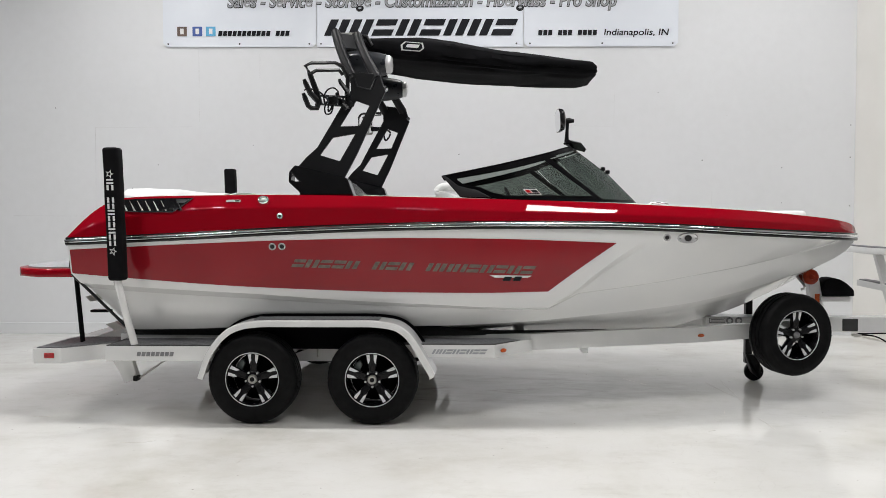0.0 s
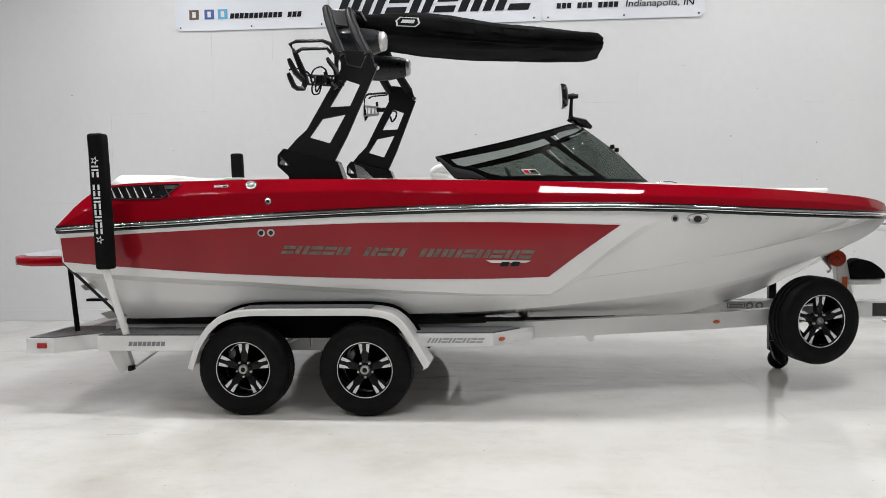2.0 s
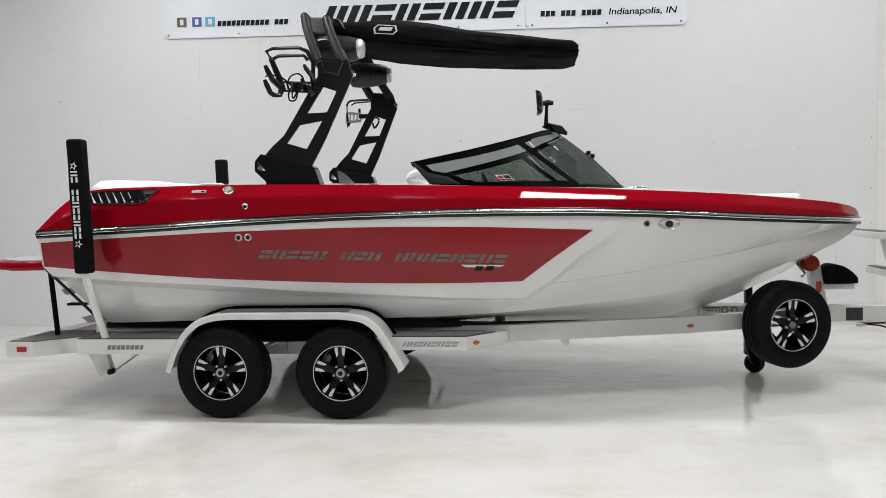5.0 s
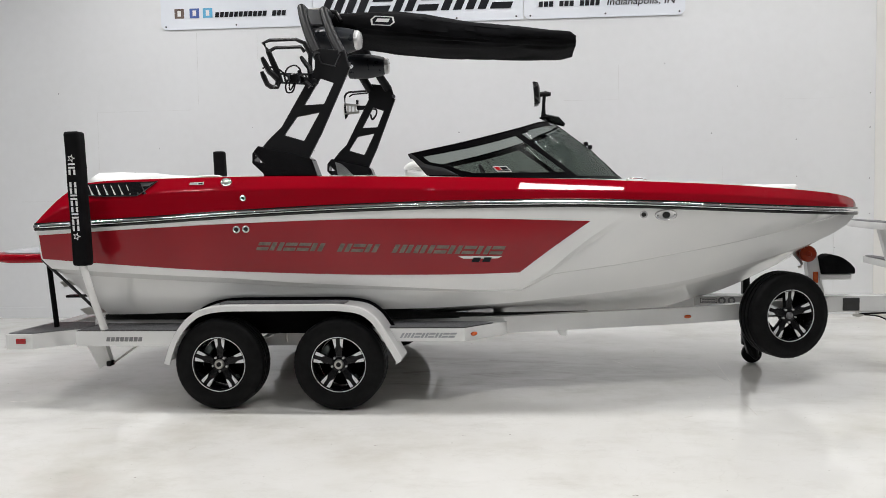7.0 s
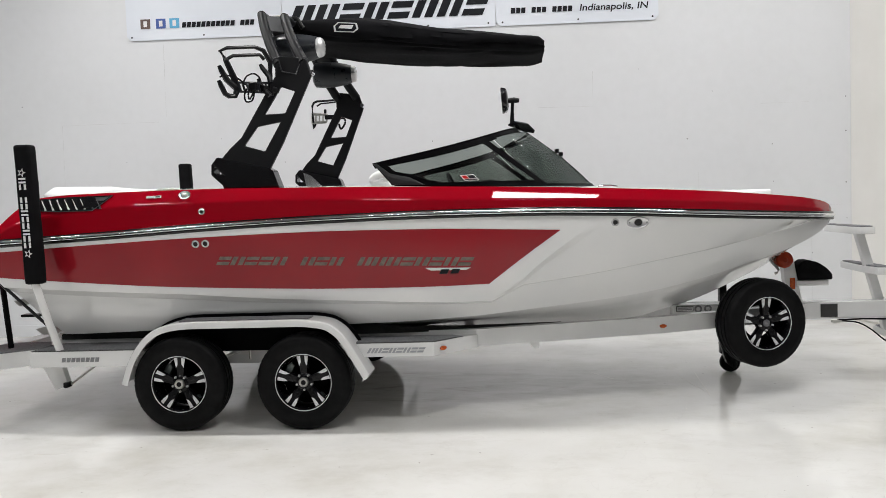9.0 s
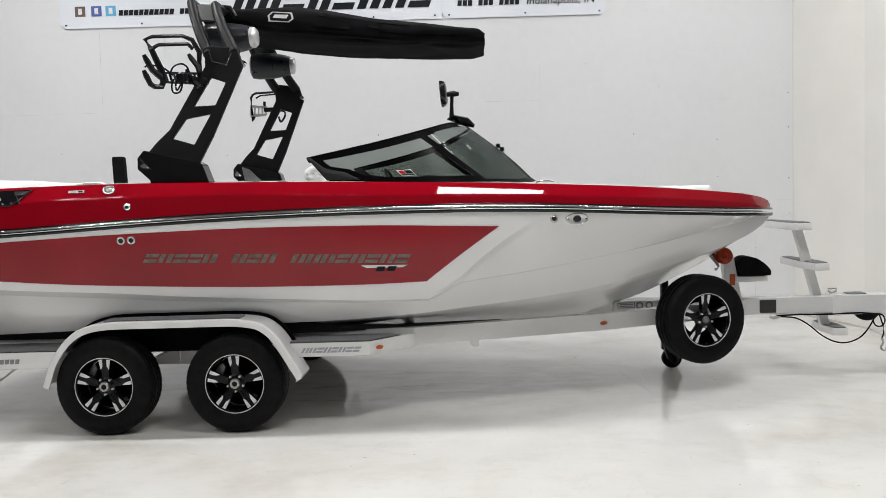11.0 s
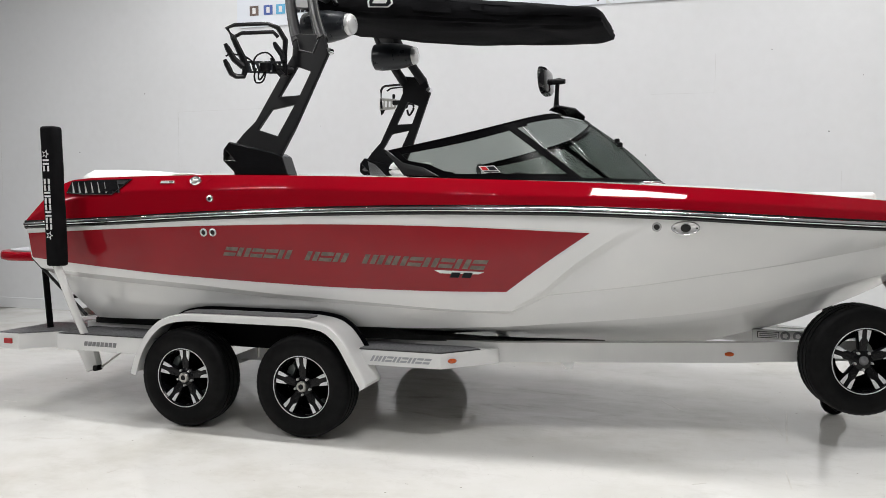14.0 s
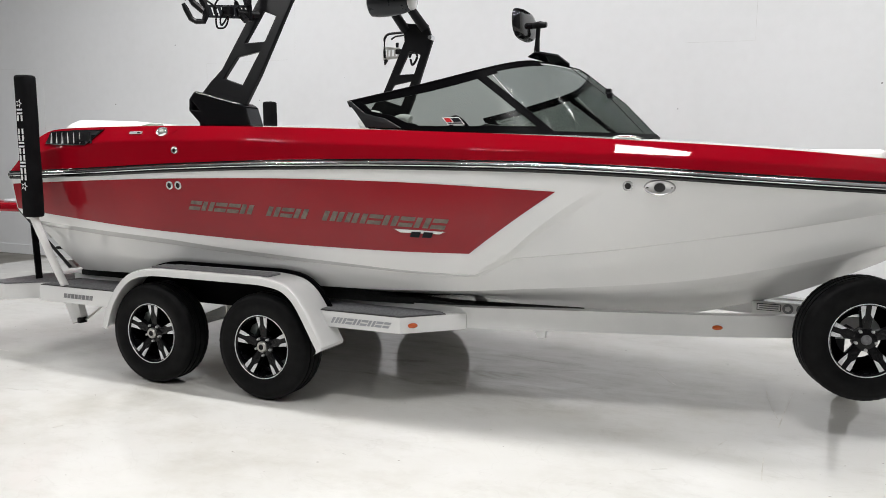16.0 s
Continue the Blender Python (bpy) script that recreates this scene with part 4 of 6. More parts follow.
    bm.faces.new(vs[-1][::-1])
    part("main_rail", bm, M_TRAILER, trailer, "long white box-section rail")
    part("front_marker", revolve(bmesh.new(), [(0, -0.012), (0.02, -0.011), (0.027, -0.004), (0.028, 0.0)], pose(1.402 if sgn else 0, sgn * 1.125, 0.527, 0, 0, (40 if sgn < 0 else 140)) @ Matrix.Diagonal((1.05, 1, 0.55, 1)), 18), M_ORANGE, trailer, "amber side marker", smooth=60)
    part("front_marker", revolve(bmesh.new(), [(0, -0.012), (0.02, -0.011), (0.027, -0.004), (0.028, 0.0)], pose(3.017, sgn * 0.482, 0.545, 0, 0, (17 if sgn < 0 else 163)) @ Matrix.Diagonal((1.05, 1, 0.5, 1)), 18), M_ORANGE, trailer, "amber side marker", smooth=60)
    # carpeted bunk
    bm = bmesh.new()
    grid(bm, [[(x, sgn * y0, 0.60), (x, sgn * y1, 0.60), (x, sgn * y1, zt - 0.006), (x, sgn * (y1 - 0.01), zt), (x, sgn * y0, zt - 0.03)] for x, y0, y1, zt in
              ((-1.52, 0.62, 0.87, 0.642), (-0.8, 0.62, 0.88, 0.655), (0.2, 0.62, 0.9, 0.672), (0.88, 0.62, 0.9, 0.678), (1.12, 0.6, 0.88, 0.643), (1.5, 0.58, 0.82, 0.628), (1.75, 0.56, 0.76, 0.612), (2.25, 0.5, 0.66, 0.606))], close_v=True)
    bmesh.ops.holes_fill(bm, edges=bm.edges)
    part("bunk", bm, M_CARPET, trailer, "black carpeted bunk", smooth=30)
    # guide post
    post = part("guide_post", tubed([(-1.375, sgn * 1.15, 0.565), (-1.39, sgn * 1.25, 0.8), (-1.402, sgn * 1.352, 1.06), (-1.405, sgn * 1.36, 1.2)], 0.028, 14), M_TRAILER, trailer, "white leaning guide post", smooth=60)
    bm = bmesh.new()
    box(bm, -1.462, -1.348, sgn * 1.36 - 0.05, sgn * 1.36 + 0.05, 1.07, 2.03, 0.02, 3)
    bmesh.ops.subdivide_edges(bm, edges=[e for e in bm.edges if abs(e.verts[0].co.z - e.verts[1].co.z) > 0.5], cuts=14)
    for v in bm.verts:
        t = (v.co.z - 1.07) / 0.96
        v.co.x += -0.024 * t + 0.012 + 0.004 * noise.noise(v.co * 6)
    part("post_cover", bm, M_COVER, post, "black padded post cover with white print", smooth=40)
# axles, cross members, tongue
for wx in (-0.4425, 0.4425):
    part("axle", tubed([(wx, -1.1, 0.333), (wx, 1.1, 0.333)], 0.03, 10), M_TRAILER, trailer)
for x in (-1.5, -0.9, 0.0, 0.95, 1.55):
    part("cross_member", boxed(x - 0.04, x + 0.04, -0.8, 0.8, 0.487, 0.575), M_TRAILER, trailer)
part("rear_bumper", boxed(-2.1, -1.95, -0.66, 0.66, 0.44, 0.545, 0.004), M_TRAILER, trailer)
part("tongue", boxed(3.17, 4.95, -0.055, 0.055, 0.511, 0.645, 0.006), M_TRAILER, trailer, "white tongue beam")
part("tongue_front", boxed(4.93, 6.0, -0.066, 0.066, 0.492, 0.65, 0.006), M_TRAILER, trailer, "folding tongue section")
wheel(trailer, Matrix.Translation((3.745, -0.43, 0.553)) @ pose(0, 0, 0, 0, 0, 18), False)
part("spare_bracket", tubed([(3.6, 0.0, 0.56), (3.72, -0.4, 0.553)], 0.03, 8), M_BLACK_POWDER, trailer)


# ---- trailer: tongue end ----
for x0, zt, w0, w1 in ((4.65, 1.235, -0.12, 0.62), (4.755, 0.92, -0.18, 0.54), (4.905, 0.405, -0.16, 0.26)):
    bm = bmesh.new()
    ymid = 0.03
    ring = [(x0 - 0.05, w0, zt - 0.06), (x0 + 0.06, w0, zt - 0.06), (x0 + 0.075, ymid, zt - 0.06), (x0 + 0.03, w1, zt - 0.06), (x0 - 0.05, w1, zt - 0.06), (x0 - 0.07, ymid, zt - 0.06)]
    prism(bm, ring, (0, 0, 0.055), 0.004, 2)
    tread = part("ladder_step", bm, M_TRAILER, trailer, "white boarding step with a grey pad", smooth=30)
    prism_pts = [(x0 - 0.04, w0 + 0.015, zt - 0.004), (x0 + 0.05, w0 + 0.015, zt - 0.004), (x0 + 0.06, ymid, zt - 0.004), (x0 + 0.02, w1 - 0.02, zt - 0.004), (x0 - 0.04, w1 - 0.02, zt - 0.004), (x0 - 0.055, ymid, zt - 0.004)]
    part("tread_pad", prism(bmesh.new(), prism_pts, (0, 0, 0.008), 0.002), M_PAD, tread, "grey tread pad")
part("ladder_post", prism(bmesh.new(), [(4.62, 0.02, 1.19), (4.685, 0.02, 1.19), (4.91, 0.02, 0.39), (4.845, 0.02, 0.37)], (0, 0.06, 0), 0.004), M_TRAILER, trailer, "white slanted ladder post")
stand = part("winch_stand", prism(bmesh.new(), [(4.035, -0.045, 1.0), (4.12, -0.045, 1.0), (4.19, -0.045, 0.62), (4.075, -0.045, 0.62)], (0, 0.09, 0), 0.004), M_TRAILER, trailer, "white winch stand on the tongue")
part("winch_shelf", boxed(4.136, 4.385, -0.06, 0.06, 0.775, 0.818, 0.004), M_TRAILER, stand, "white shelf")
bm = bmesh.new()
outline = flow([(4.155, 0, 0.822), (4.142, 0, 0.90), (4.165, 0, 0.962), (4.225, 0, 0.978), (4.30, 0, 0.958), (4.37, 0, 0.905), (4.408, 0, 0.85), (4.40, 0, 0.822)], 4)
prism(bm, [(p.x, -0.085, p.z + 0.004 * noise.noise(p * 22)) for p in outline], (0, 0.17, 0), 0.018, 3)
part("winch_cover", bm, M_COVER, stand, "black winch cover", smooth=40)
part("bow_roller", revolve(bmesh.new(), [(0.0, -0.075), (0.018, -0.075), (0.022, -0.068), (0.045, -0.066), (0.062, -0.058), (0.066, -0.045), (0.058, -0.01), (0.052, 0.0), (0.058, 0.01), (0.066, 0.045), (0.062, 0.058), (0.0, 0.066)], pose(4.035, -0.05, 0.99), 32), M_ROLLER, stand, "amber poly bow roller", smooth=50)
part("reflector", boxed(4.09, 4.13, -0.052, -0.0455, 0.75, 0.84, 0.002), M_ORANGE, stand, "orange reflector")
part("winch_hook", tubed([(3.95, -0.03, 0.98), (3.965, -0.05, 0.955), (3.985, -0.06, 0.93), (4.0, -0.06, 0.905), (3.99, -0.06, 0.885), (3.97, -0.06, 0.88)], 0.011, 8), M_STEEL, stand, "steel hook", smooth=60)
part("tongue_pad", boxed(4.32, 4.45, -0.0595, -0.0555, 0.522, 0.626, 0.0015), M_PAD_EDGE, trailer, "dark grey pad plate")
part("hinge_pin", tubed([(4.91, 0.0, 0.62), (4.91, 0.0, 0.66), (4.88, 0.0, 0.675), (4.88, 0, 0.695), (4.945, 0, 0.695), (4.945, 0, 0.675), (4.915, 0, 0.662)], 0.006, 8), M_STEEL, trailer, "steel hinge pin with a ring", smooth=60)
part("hinge_collar", boxed(4.885, 4.96, -0.075, 0.075, 0.488, 0.655, 0.005), M_TRAILER, trailer, "white hinge collar")
part("top_plate", boxed(5.02, 5.16, -0.05, 0.05, 0.65, 0.66, 0.003), M_PAD, trailer, "grey plate on the tongue")
part("brake_line", tubed([(4.42, -0.06, 0.50), (4.5, -0.065, 0.5), (4.64, -0.07, 0.505), (4.8, -0.07, 0.5), (5.1, -0.07, 0.505), (5.25, -0.07, 0.49)], 0.007, 8), M_RUBBER, trailer, "black brake line", smooth=60)
part("line_fitting", tubed([(4.40, -0.05, 0.492), (4.43, -0.06, 0.488), (4.48, -0.06, 0.487)], [0.012, 0.02, 0.009], 10), M_STEEL, trailer, "steel line fitting", smooth=60)
part("cable", tubed(flow([(4.48, -0.06, 0.49), (4.6, -0.06, 0.475), (4.7, -0.06, 0.42), (4.8, -0.06, 0.335), (4.9, -0.06, 0.28), (5.0, -0.06, 0.268), (5.1, -0.06, 0.305), (5.17, -0.06, 0.38), (5.22, -0.06, 0.47)]), 0.006, 8), M_RUBBER, trailer, "hanging black cable", smooth=60)
for cx in (5.25, 5.40):
    loop = [(cx + 0.045 * math.sin(a), -0.065, 0.44 + 0.05 * math.cos(a)) for a in (2 * math.pi * k / 16 for k in range(17))]
    part("safety_cable", tubed(loop + [(cx + 0.03, -0.065, 0.40), (cx + 0.035, -0.065, 0.34), (cx + 0.02, -0.065, 0.29)], 0.006, 8), M_RUBBER, trailer, "coiled black safety cable", smooth=60)
    hook = [(cx + 0.02, -0.065, 0.30), (cx + 0.03, -0.065, 0.265), (cx + 0.015, -0.065, 0.225), (cx + 0.03, -0.065, 0.2), (cx + 0.052, -0.065, 0.205), (cx + 0.056, -0.065, 0.23)]
    part("safety_hook", tubed(flow(hook), 0.008, 8), M_STEEL, trailer, "steel safety hook", smooth=60)
part("stowed_wheel", revolve(bmesh.new(), [(0.06, -0.025), (0.095, -0.027), (0.112, -0.016), (0.112, 0.016), (0.095, 0.027), (0.06, 0.025), (0.06, -0.025)], pose(5.23, 0.1, 0.527), 30), M_RUBBER, trailer, "black stowed jockey wheel", smooth=40)
# jack with castor wheel
jack = part("jack", boxed(3.645, 3.705, 0.365, 0.435, 0.16, 0.84, 0.006), M_BLACK_POWDER, trailer, "black tongue jack")
part("jack_fork", prism(bmesh.new(), [(3.64, 0.355, 0.25), (3.73, 0.255, 0.25), (3.76, 0.255, 0.08), (3.73, 0.255, 0.05), (3.67, 0.255, 0.10)], (0, 0.09, 0), 0.01, 2), M_BLACK_POWDER, jack, "black castor fork")
part("jack_wheel", revolve(bmesh.new(), [(0, -0.05), (0.02, -0.05), (0.03, -0.03), (0.075, -0.03), (0.085, -0.015), (0.085, 0.015), (0.075, 0.03), (0.03, 0.03), (0, 0.05)], pose(3.73, 0.4, 0.0855), 28), M_RUBBER, jack, "black castor wheel", smooth=40)
# stickers on the rail near the spare: plain dark frames and discs


def tongue_plate(x0, x1, z0, z1, off, mat, label=""):
    part("rail_sticker" if label else "print_bar", boxed(x0, x1, -0.0555 - off, -0.0545, z0, z1), mat, trailer, label)


tongue_plate(3.198, 3.334, 0.592, 0.634, 0.001, M_SIGN_BLACK, "small framed label with dark bars")
tongue_plate(3.202, 3.330, 0.596, 0.630, 0.002, M_WHITE_PRINT)
for z in (0.603, 0.616):
    tongue_plate(3.212, 3.32, z, z + 0.007, 0.003, M_GREY_PRINT)
for x in (3.372, 3.449):
    badge = part("rail_badge", revolve(bmesh.new(), [(0, -0.002), (0.029, -0.002), (0.031, 0)], pose(x, -0.0555, 0.61), 24), M_GREY_PRINT, trailer, "round dark badge")
    part("badge_mark", revolve(bmesh.new(), [(0, -0.0035), (0.018, -0.0035), (0.0185, 0)], pose(x, -0.0555, 0.61), 5), M_WHITE_PRINT, badge)
# hanging bracket and strut under the rear step
for sgn in (-1, 1):
    part("hanger", prism(bmesh.new(), [(-1.66, sgn * 0.95, 0.45), (-1.5, sgn * 0.95, 0.45), (-1.45, sgn * 0.95, 0.275), (-1.55, sgn * 0.95, 0.232)], (0, sgn * -0.06, 0), 0.004), M_TRAILER, trailer, "white hanging bracket")
    part("hanger_foot", boxed(-1.475, -1.44, sgn * 0.94 - 0.035, sgn * 0.94 + 0.035, 0.25, 0.29, 0.005), M_BLACK_POWDER, trailer, "black rubber stop")
    part("hanger_rod", tubed([(-1.44, sgn * 0.92, 0.27), (-1.22, sgn * 0.92, 0.42), (-1.15, sgn * 0.92, 0.45)], 0.008, 8), M_STEEL, trailer, "thin steel rod", smooth=60)
    part("rail_tab", prism(bmesh.new(), [(2.0, sgn * 0.73, 0.49), (2.08, sgn * 0.73, 0.49), (2.075, sgn * 0.73, 0.44), (2.03, sgn * 0.73, 0.44)], (0, sgn * -0.03, 0)), M_TRAILER, trailer, "small rail tab")
    part("bunk_bracket", boxed(0.9, 1.0, min(sgn * 0.60, sgn * 0.7), max(sgn * 0.60, sgn * 0.7), 0.56, 0.604), M_TRAILER, trailer)
    part("bunk_bracket", boxed(-1.2, -1.1, min(sgn * 0.62, sgn * 0.78), max(sgn * 0.62, sgn * 0.78), 0.56, 0.604), M_TRAILER, trailer)
    # tie-down strap at the stern
    part("strap", prism(bmesh.new(), [(-1.922, sgn * 0.98, 1.06), (-1.908, sgn * 0.98, 1.06), (-1.868, sgn * 0.98, 0.556), (-1.882, sgn * 0.98, 0.556)], (0, sgn * -0.05, 0)), M_COVER, trailer, "black tie-down strap")
    part("shock_bolt", tubed([(0.0, sgn * 1.06, 0.46), (0.0, sgn * 1.06, 0.57)], 0.008, 8), M_STEEL, trailer)
    part("spring_arm", prism(bmesh.new(), [(-0.35, sgn * 0.9, 0.40), (0.35, sgn * 0.9, 0.40), (0.1, sgn * 0.9, 0.5), (-0.1, sgn * 0.9, 0.5)], (0, sgn * -0.06, 0)), M_TRAILER, trailer, "white axle arm")


# slanted plain bars that stand for lettering: = two lying bars, / two upright bars, b one block
def glyph_row(name, parent, mat, kinds, at_fn, height, fill=0.82, slant=0.35, bar=0.38, stroke=0.34, thick=0.004):
    """One set of bars for each mark of kinds over u in 0..1; at_fn(u, h, out) places a point. A space is left empty."""
    n, k = len(kinds), slant * height
    for i, kind in enumerate(kinds):
        u0, u1, w = i / n, (i + fill) / n, stroke / n
        for a, b, h0, h1 in {"=": [(u0, u1, 0.0, bar), (u0, u1, 1 - bar, 1.0)], "/": [(u0, u0 + w, 0.0, 1.0), (u1 - w, u1, 0.0, 1.0)], "b": [(u0, u1, 0.12, 0.88)], " ": []}[kind]:
            ring = [at_fn(a, h0, k * h0), at_fn(b, h0, k * h0), at_fn(b, h1, k * h1), at_fn(a, h1, k * h1)]
            part(name, prism(bmesh.new(), ring, (ring[1] - ring[0]).cross(ring[3] - ring[0]).normalized() * -thick), mat, parent)


def hull_text(u, h, sx):
    x = -0.16 + 1.78 * u
    z = 1.155 - 0.06 * u + 0.058 * h
    x += sx
    return Vector((x, -(side_b(x, z) + 0.006), z))


def hull_text_back(u, h, sx):
    p = hull_text(u, h, sx)
    return p + Vector((-0.005, 0.0025, 0.006))


glyph_row("emblem_backing", boat, M_SIGN_BLACK, "=/==/ /=/ ///=/=/=", hull_text_back, 0.058, fill=0.88, slant=0.6)
glyph_row("emblem_block", boat, M_EMBLEM, "=/==/ /=/ ///=/=/=", hull_text, 0.058, fill=0.88, slant=0.6)
bm = prism(bmesh.new(), [(x, -(side_b(x, z) + 0.004), z) for x, z in ((1.30, 1.09), (1.615, 1.083), (1.58, 1.068), (1.34, 1.07))], (0, -0.005, 0))
part("badge", bm, M_POLISHED, boat, "small bright wing badge")
for x in (1.395, 1.47):
    bm = prism(bmesh.new(), [(xx, -(side_b(xx, z) + 0.007), z) for xx, z in ((x, 1.045), (x + 0.055, 1.044), (x + 0.072, 1.076), (x + 0.017, 1.077))], (0, -0.005, 0))
    part("badge_block", bm, M_SIGN_BLACK, boat)
glyph_row("logo_block", trailer, M_GREY_PRINT, "bbbbbbbb", lambda u, h, s: Vector((-1.345 + 0.285 * u + s, -1.1925, 0.481 + 0.042 * h)), 0.042, fill=0.8, slant=0.2, thick=0.002)
glyph_row("logo_block", trailer, M_SIGN_GREY, "//=/=/==", lambda u, h, s: Vector((0.87 + 0.40 * u + s, -1.1675, 0.505 + 0.036 * h)), 0.036, fill=0.88, slant=0.6, thick=0.002)


# white print on the post covers: two stars and a column of plain blocks
def star(bm, c, ex, ey, r, out, inner=0.42):
    ring = []
    for k in range(10):
        a = math.pi / 2 + math.pi * k / 5
        q = r if k % 2 == 0 else r * inner
        ring.append(c + ex * (q * math.cos(a)) + ey * (q * math.sin(a)))
    return prism(bm, ring, out)


for sgn in (-1, 1):
    def cov(z, dx=0.0, sgn=sgn):
        return Vector((-1.405 + 0.012 - 0.024 * (z - 1.07) / 0.96 + dx, sgn * 1.4145, z))
    for z in (1.838, 1.283):
        for r, mat, out in ((0.031, M_WHITE_PRINT, 0.002), (0.017, M_COVER, 0.003)):
            part("printed_star", star(bmesh.new(), cov(z, -0.004), Vector((0, 0, 1)), Vector((1, 0, 0)), r, Vector((0, sgn * out, 0))), mat, trailer)
    glyph_row("printed_block", trailer, M_WHITE_PRINT, "/= ==/==/==", lambda u, h, q: cov(1.803 - 0.487 * u, -0.029 + 0.05 * h), 0.05, fill=0.84, slant=0.0, bar=0.3, stroke=0.28, thick=sgn * 0.002)


# ---- boat fittings ----
def cap_b(x, z):
    s = cap_section(x)[:-1]
    return float(np.interp(z, [p[1] for p in s], [p[0] for p in s]))


def cap_plate(pts, off, thick, sgn):
    return prism(bmesh.new(), [(x, sgn * (cap_b(x, z) + off), z) for x, z in pts], (0, -sgn * thick, 0))


for sgn in (-1, 1):
    vent = part("vent", cap_plate([(-1.47, 1.660), (-1.2, 1.668), (-0.885, 1.668), (-0.97, 1.60), (-1.03, 1.562), (-1.3, 1.564), (-1.475, 1.575)], 0.006, 0.02, sgn), M_BLACK_GLOSS, boat, "dark engine vent with slanted chrome slats")
    for i in range(8):
        x = -1.455 + i * 0.062
        slat = part("slat", cap_plate([(x - 0.016, 1.655), (x + 0.004, 1.655), (x + 0.044, 1.60), (x + 0.062, 1.576), (x + 0.03, 1.574), (x + 0.016, 1.60)], 0.009, 0.006, sgn), M_BLACK_GLOSS, vent, "slanted black slat")
        part("slat_edge", cap_plate([(x + 0.002, 1.650), (x + 0.005, 1.650), (x + 0.046, 1.60), (x + 0.068, 1.577), (x + 0.054, 1.575), (x + 0.038, 1.60)], 0.0115, 0.006, sgn), M_STEEL if i < 6 else M_GREY_TRIM, slat, "bright slat edge")
    for ring in ([(-1.47, 1.575), (-1.3, 1.564), (-1.03, 1.562), (-1.03, 1.567), (-1.3, 1.569), (-1.47, 1.58)], [(-1.03, 1.562), (-0.97, 1.60), (-0.885, 1.668), (-0.895, 1.668), (-0.977, 1.603), (-1.034, 1.567)]):
        part("vent_rim", cap_plate(ring, 0.0125, 0.008, sgn), M_GREY_TRIM, vent, "dull metal vent rim")
    part("vent_insert", cap_plate([(-1.06, 1.660), (-0.915, 1.660), (-0.95, 1.632), (-1.03, 1.634)], 0.011, 0.008, sgn), M_GREY_TRIM, vent, "textured grey insert")
    slot = part("chrome_slot", cap_plate([(-0.632, 1.652), (-0.528, 1.652), (-0.528, 1.636), (-0.632, 1.636)], 0.008, 0.012, sgn), M_POLISHED, boat, "small chrome step light")
    part("slot_inset", cap_plate([(-0.565, 1.648), (-0.535, 1.648), (-0.535, 1.640), (-0.565, 1.640)], 0.0095, 0.006, sgn), M_BLACK_GLOSS, slot)
    mm = pose(-0.358, sgn * 1.212, 1.645, -30, 0, 0 if sgn < 0 else 180)
    cup = part("cleat", revolve(bmesh.new(), [(0.026, -0.012), (0.03, -0.022), (0.036, -0.024), (0.042, -0.014), (0.043, 0.02)], mm @ Matrix.Diagonal((1.08, 0.8, 0.82, 1)), 24), M_CHROME, boat, "chrome pop-up cleat", smooth=60)
    part("cleat_core", revolve(bmesh.new(), [(0, -0.02), (0.012, -0.019), (0.022, -0.013), (0.028, -0.006), (0.028, 0.01)], mm @ Matrix.Diagonal((1.08, 0.8, 0.82, 1)), 20), M_STEEL, cup, "brushed cleat core", smooth=60)
    for xa, xb in ((-0.475, -0.425), (-0.28, -0.235)):
        up = xa < -0.4
        part("cleat_recess", cap_plate([(xa, 1.675), (xa + 0.012, 1.675), (xb + 0.012, 1.635), (xb, 1.635)] if up else [(xb, 1.675), (xb + 0.012, 1.675), (xa + 0.012, 1.635), (xa, 1.635)], 0.002, 0.004, sgn), M_GEL_RED, boat)
    fit = part("fuel_vent", revolve(bmesh.new(), [(0.012, -0.008), (0.02, -0.011), (0.025, -0.006), (0.026, 0.01), (0.012, 0.01)], pose(-0.228, sgn * 1.25, 1.531, 0, 0, 0 if sgn < 0 else 180), 20), M_CHROME, boat, "round chrome vent fitting", smooth=60)
    part("vent_core", revolve(bmesh.new(), [(0, -0.004), (0.012, -0.004), (0.012, 0.01)], pose(-0.228, sgn * 1.25, 1.531, 0, 0, 0 if sgn < 0 else 180), 14), M_BLACK_GLOSS, fit)
    for x, z, r in ((-0.29, 1.307, 0.027), (-0.22, 1.308, 0.027), (2.606, 1.358, 0.027)):
        port = part("drain_port", revolve(bmesh.new(), [(r * 0.6, -0.004), (r * 0.75, -0.009), (r, -0.004), (r, 0.02), (r * 0.6, 0.02)], pose(x, sgn * (side_b(x, z) + 0.003), z, 8, 0, 0 if sgn < 0 else 180), 22), M_POLISHED, boat, "chrome drain port", smooth=50)
        part("port_hole", revolve(bmesh.new(), [(0, -0.001), (r * 0.62, -0.001), (r * 0.62, 0.02)], pose(x, sgn * (side_b(x, z) + 0.003), z, 8, 0, 0 if sgn < 0 else 180), 16), M_BLACK_GLOSS, port)
    mm = pose(2.762, sgn * (side_b(2.762, 1.353) + 0.003), 1.353, 10, 0, 8 if sgn < 0 else 172) @ Matrix.Diagonal((1.95, 1, 1, 1))
    oval = part("thruster_plate", revolve(bmesh.new(), [(0, -0.006), (0.032, -0.006), (0.036, -0.010), (0.04, -0.004), (0.041, 0.01)], mm, 36), M_POLISHED, boat, "polished oval bow plate", smooth=50)
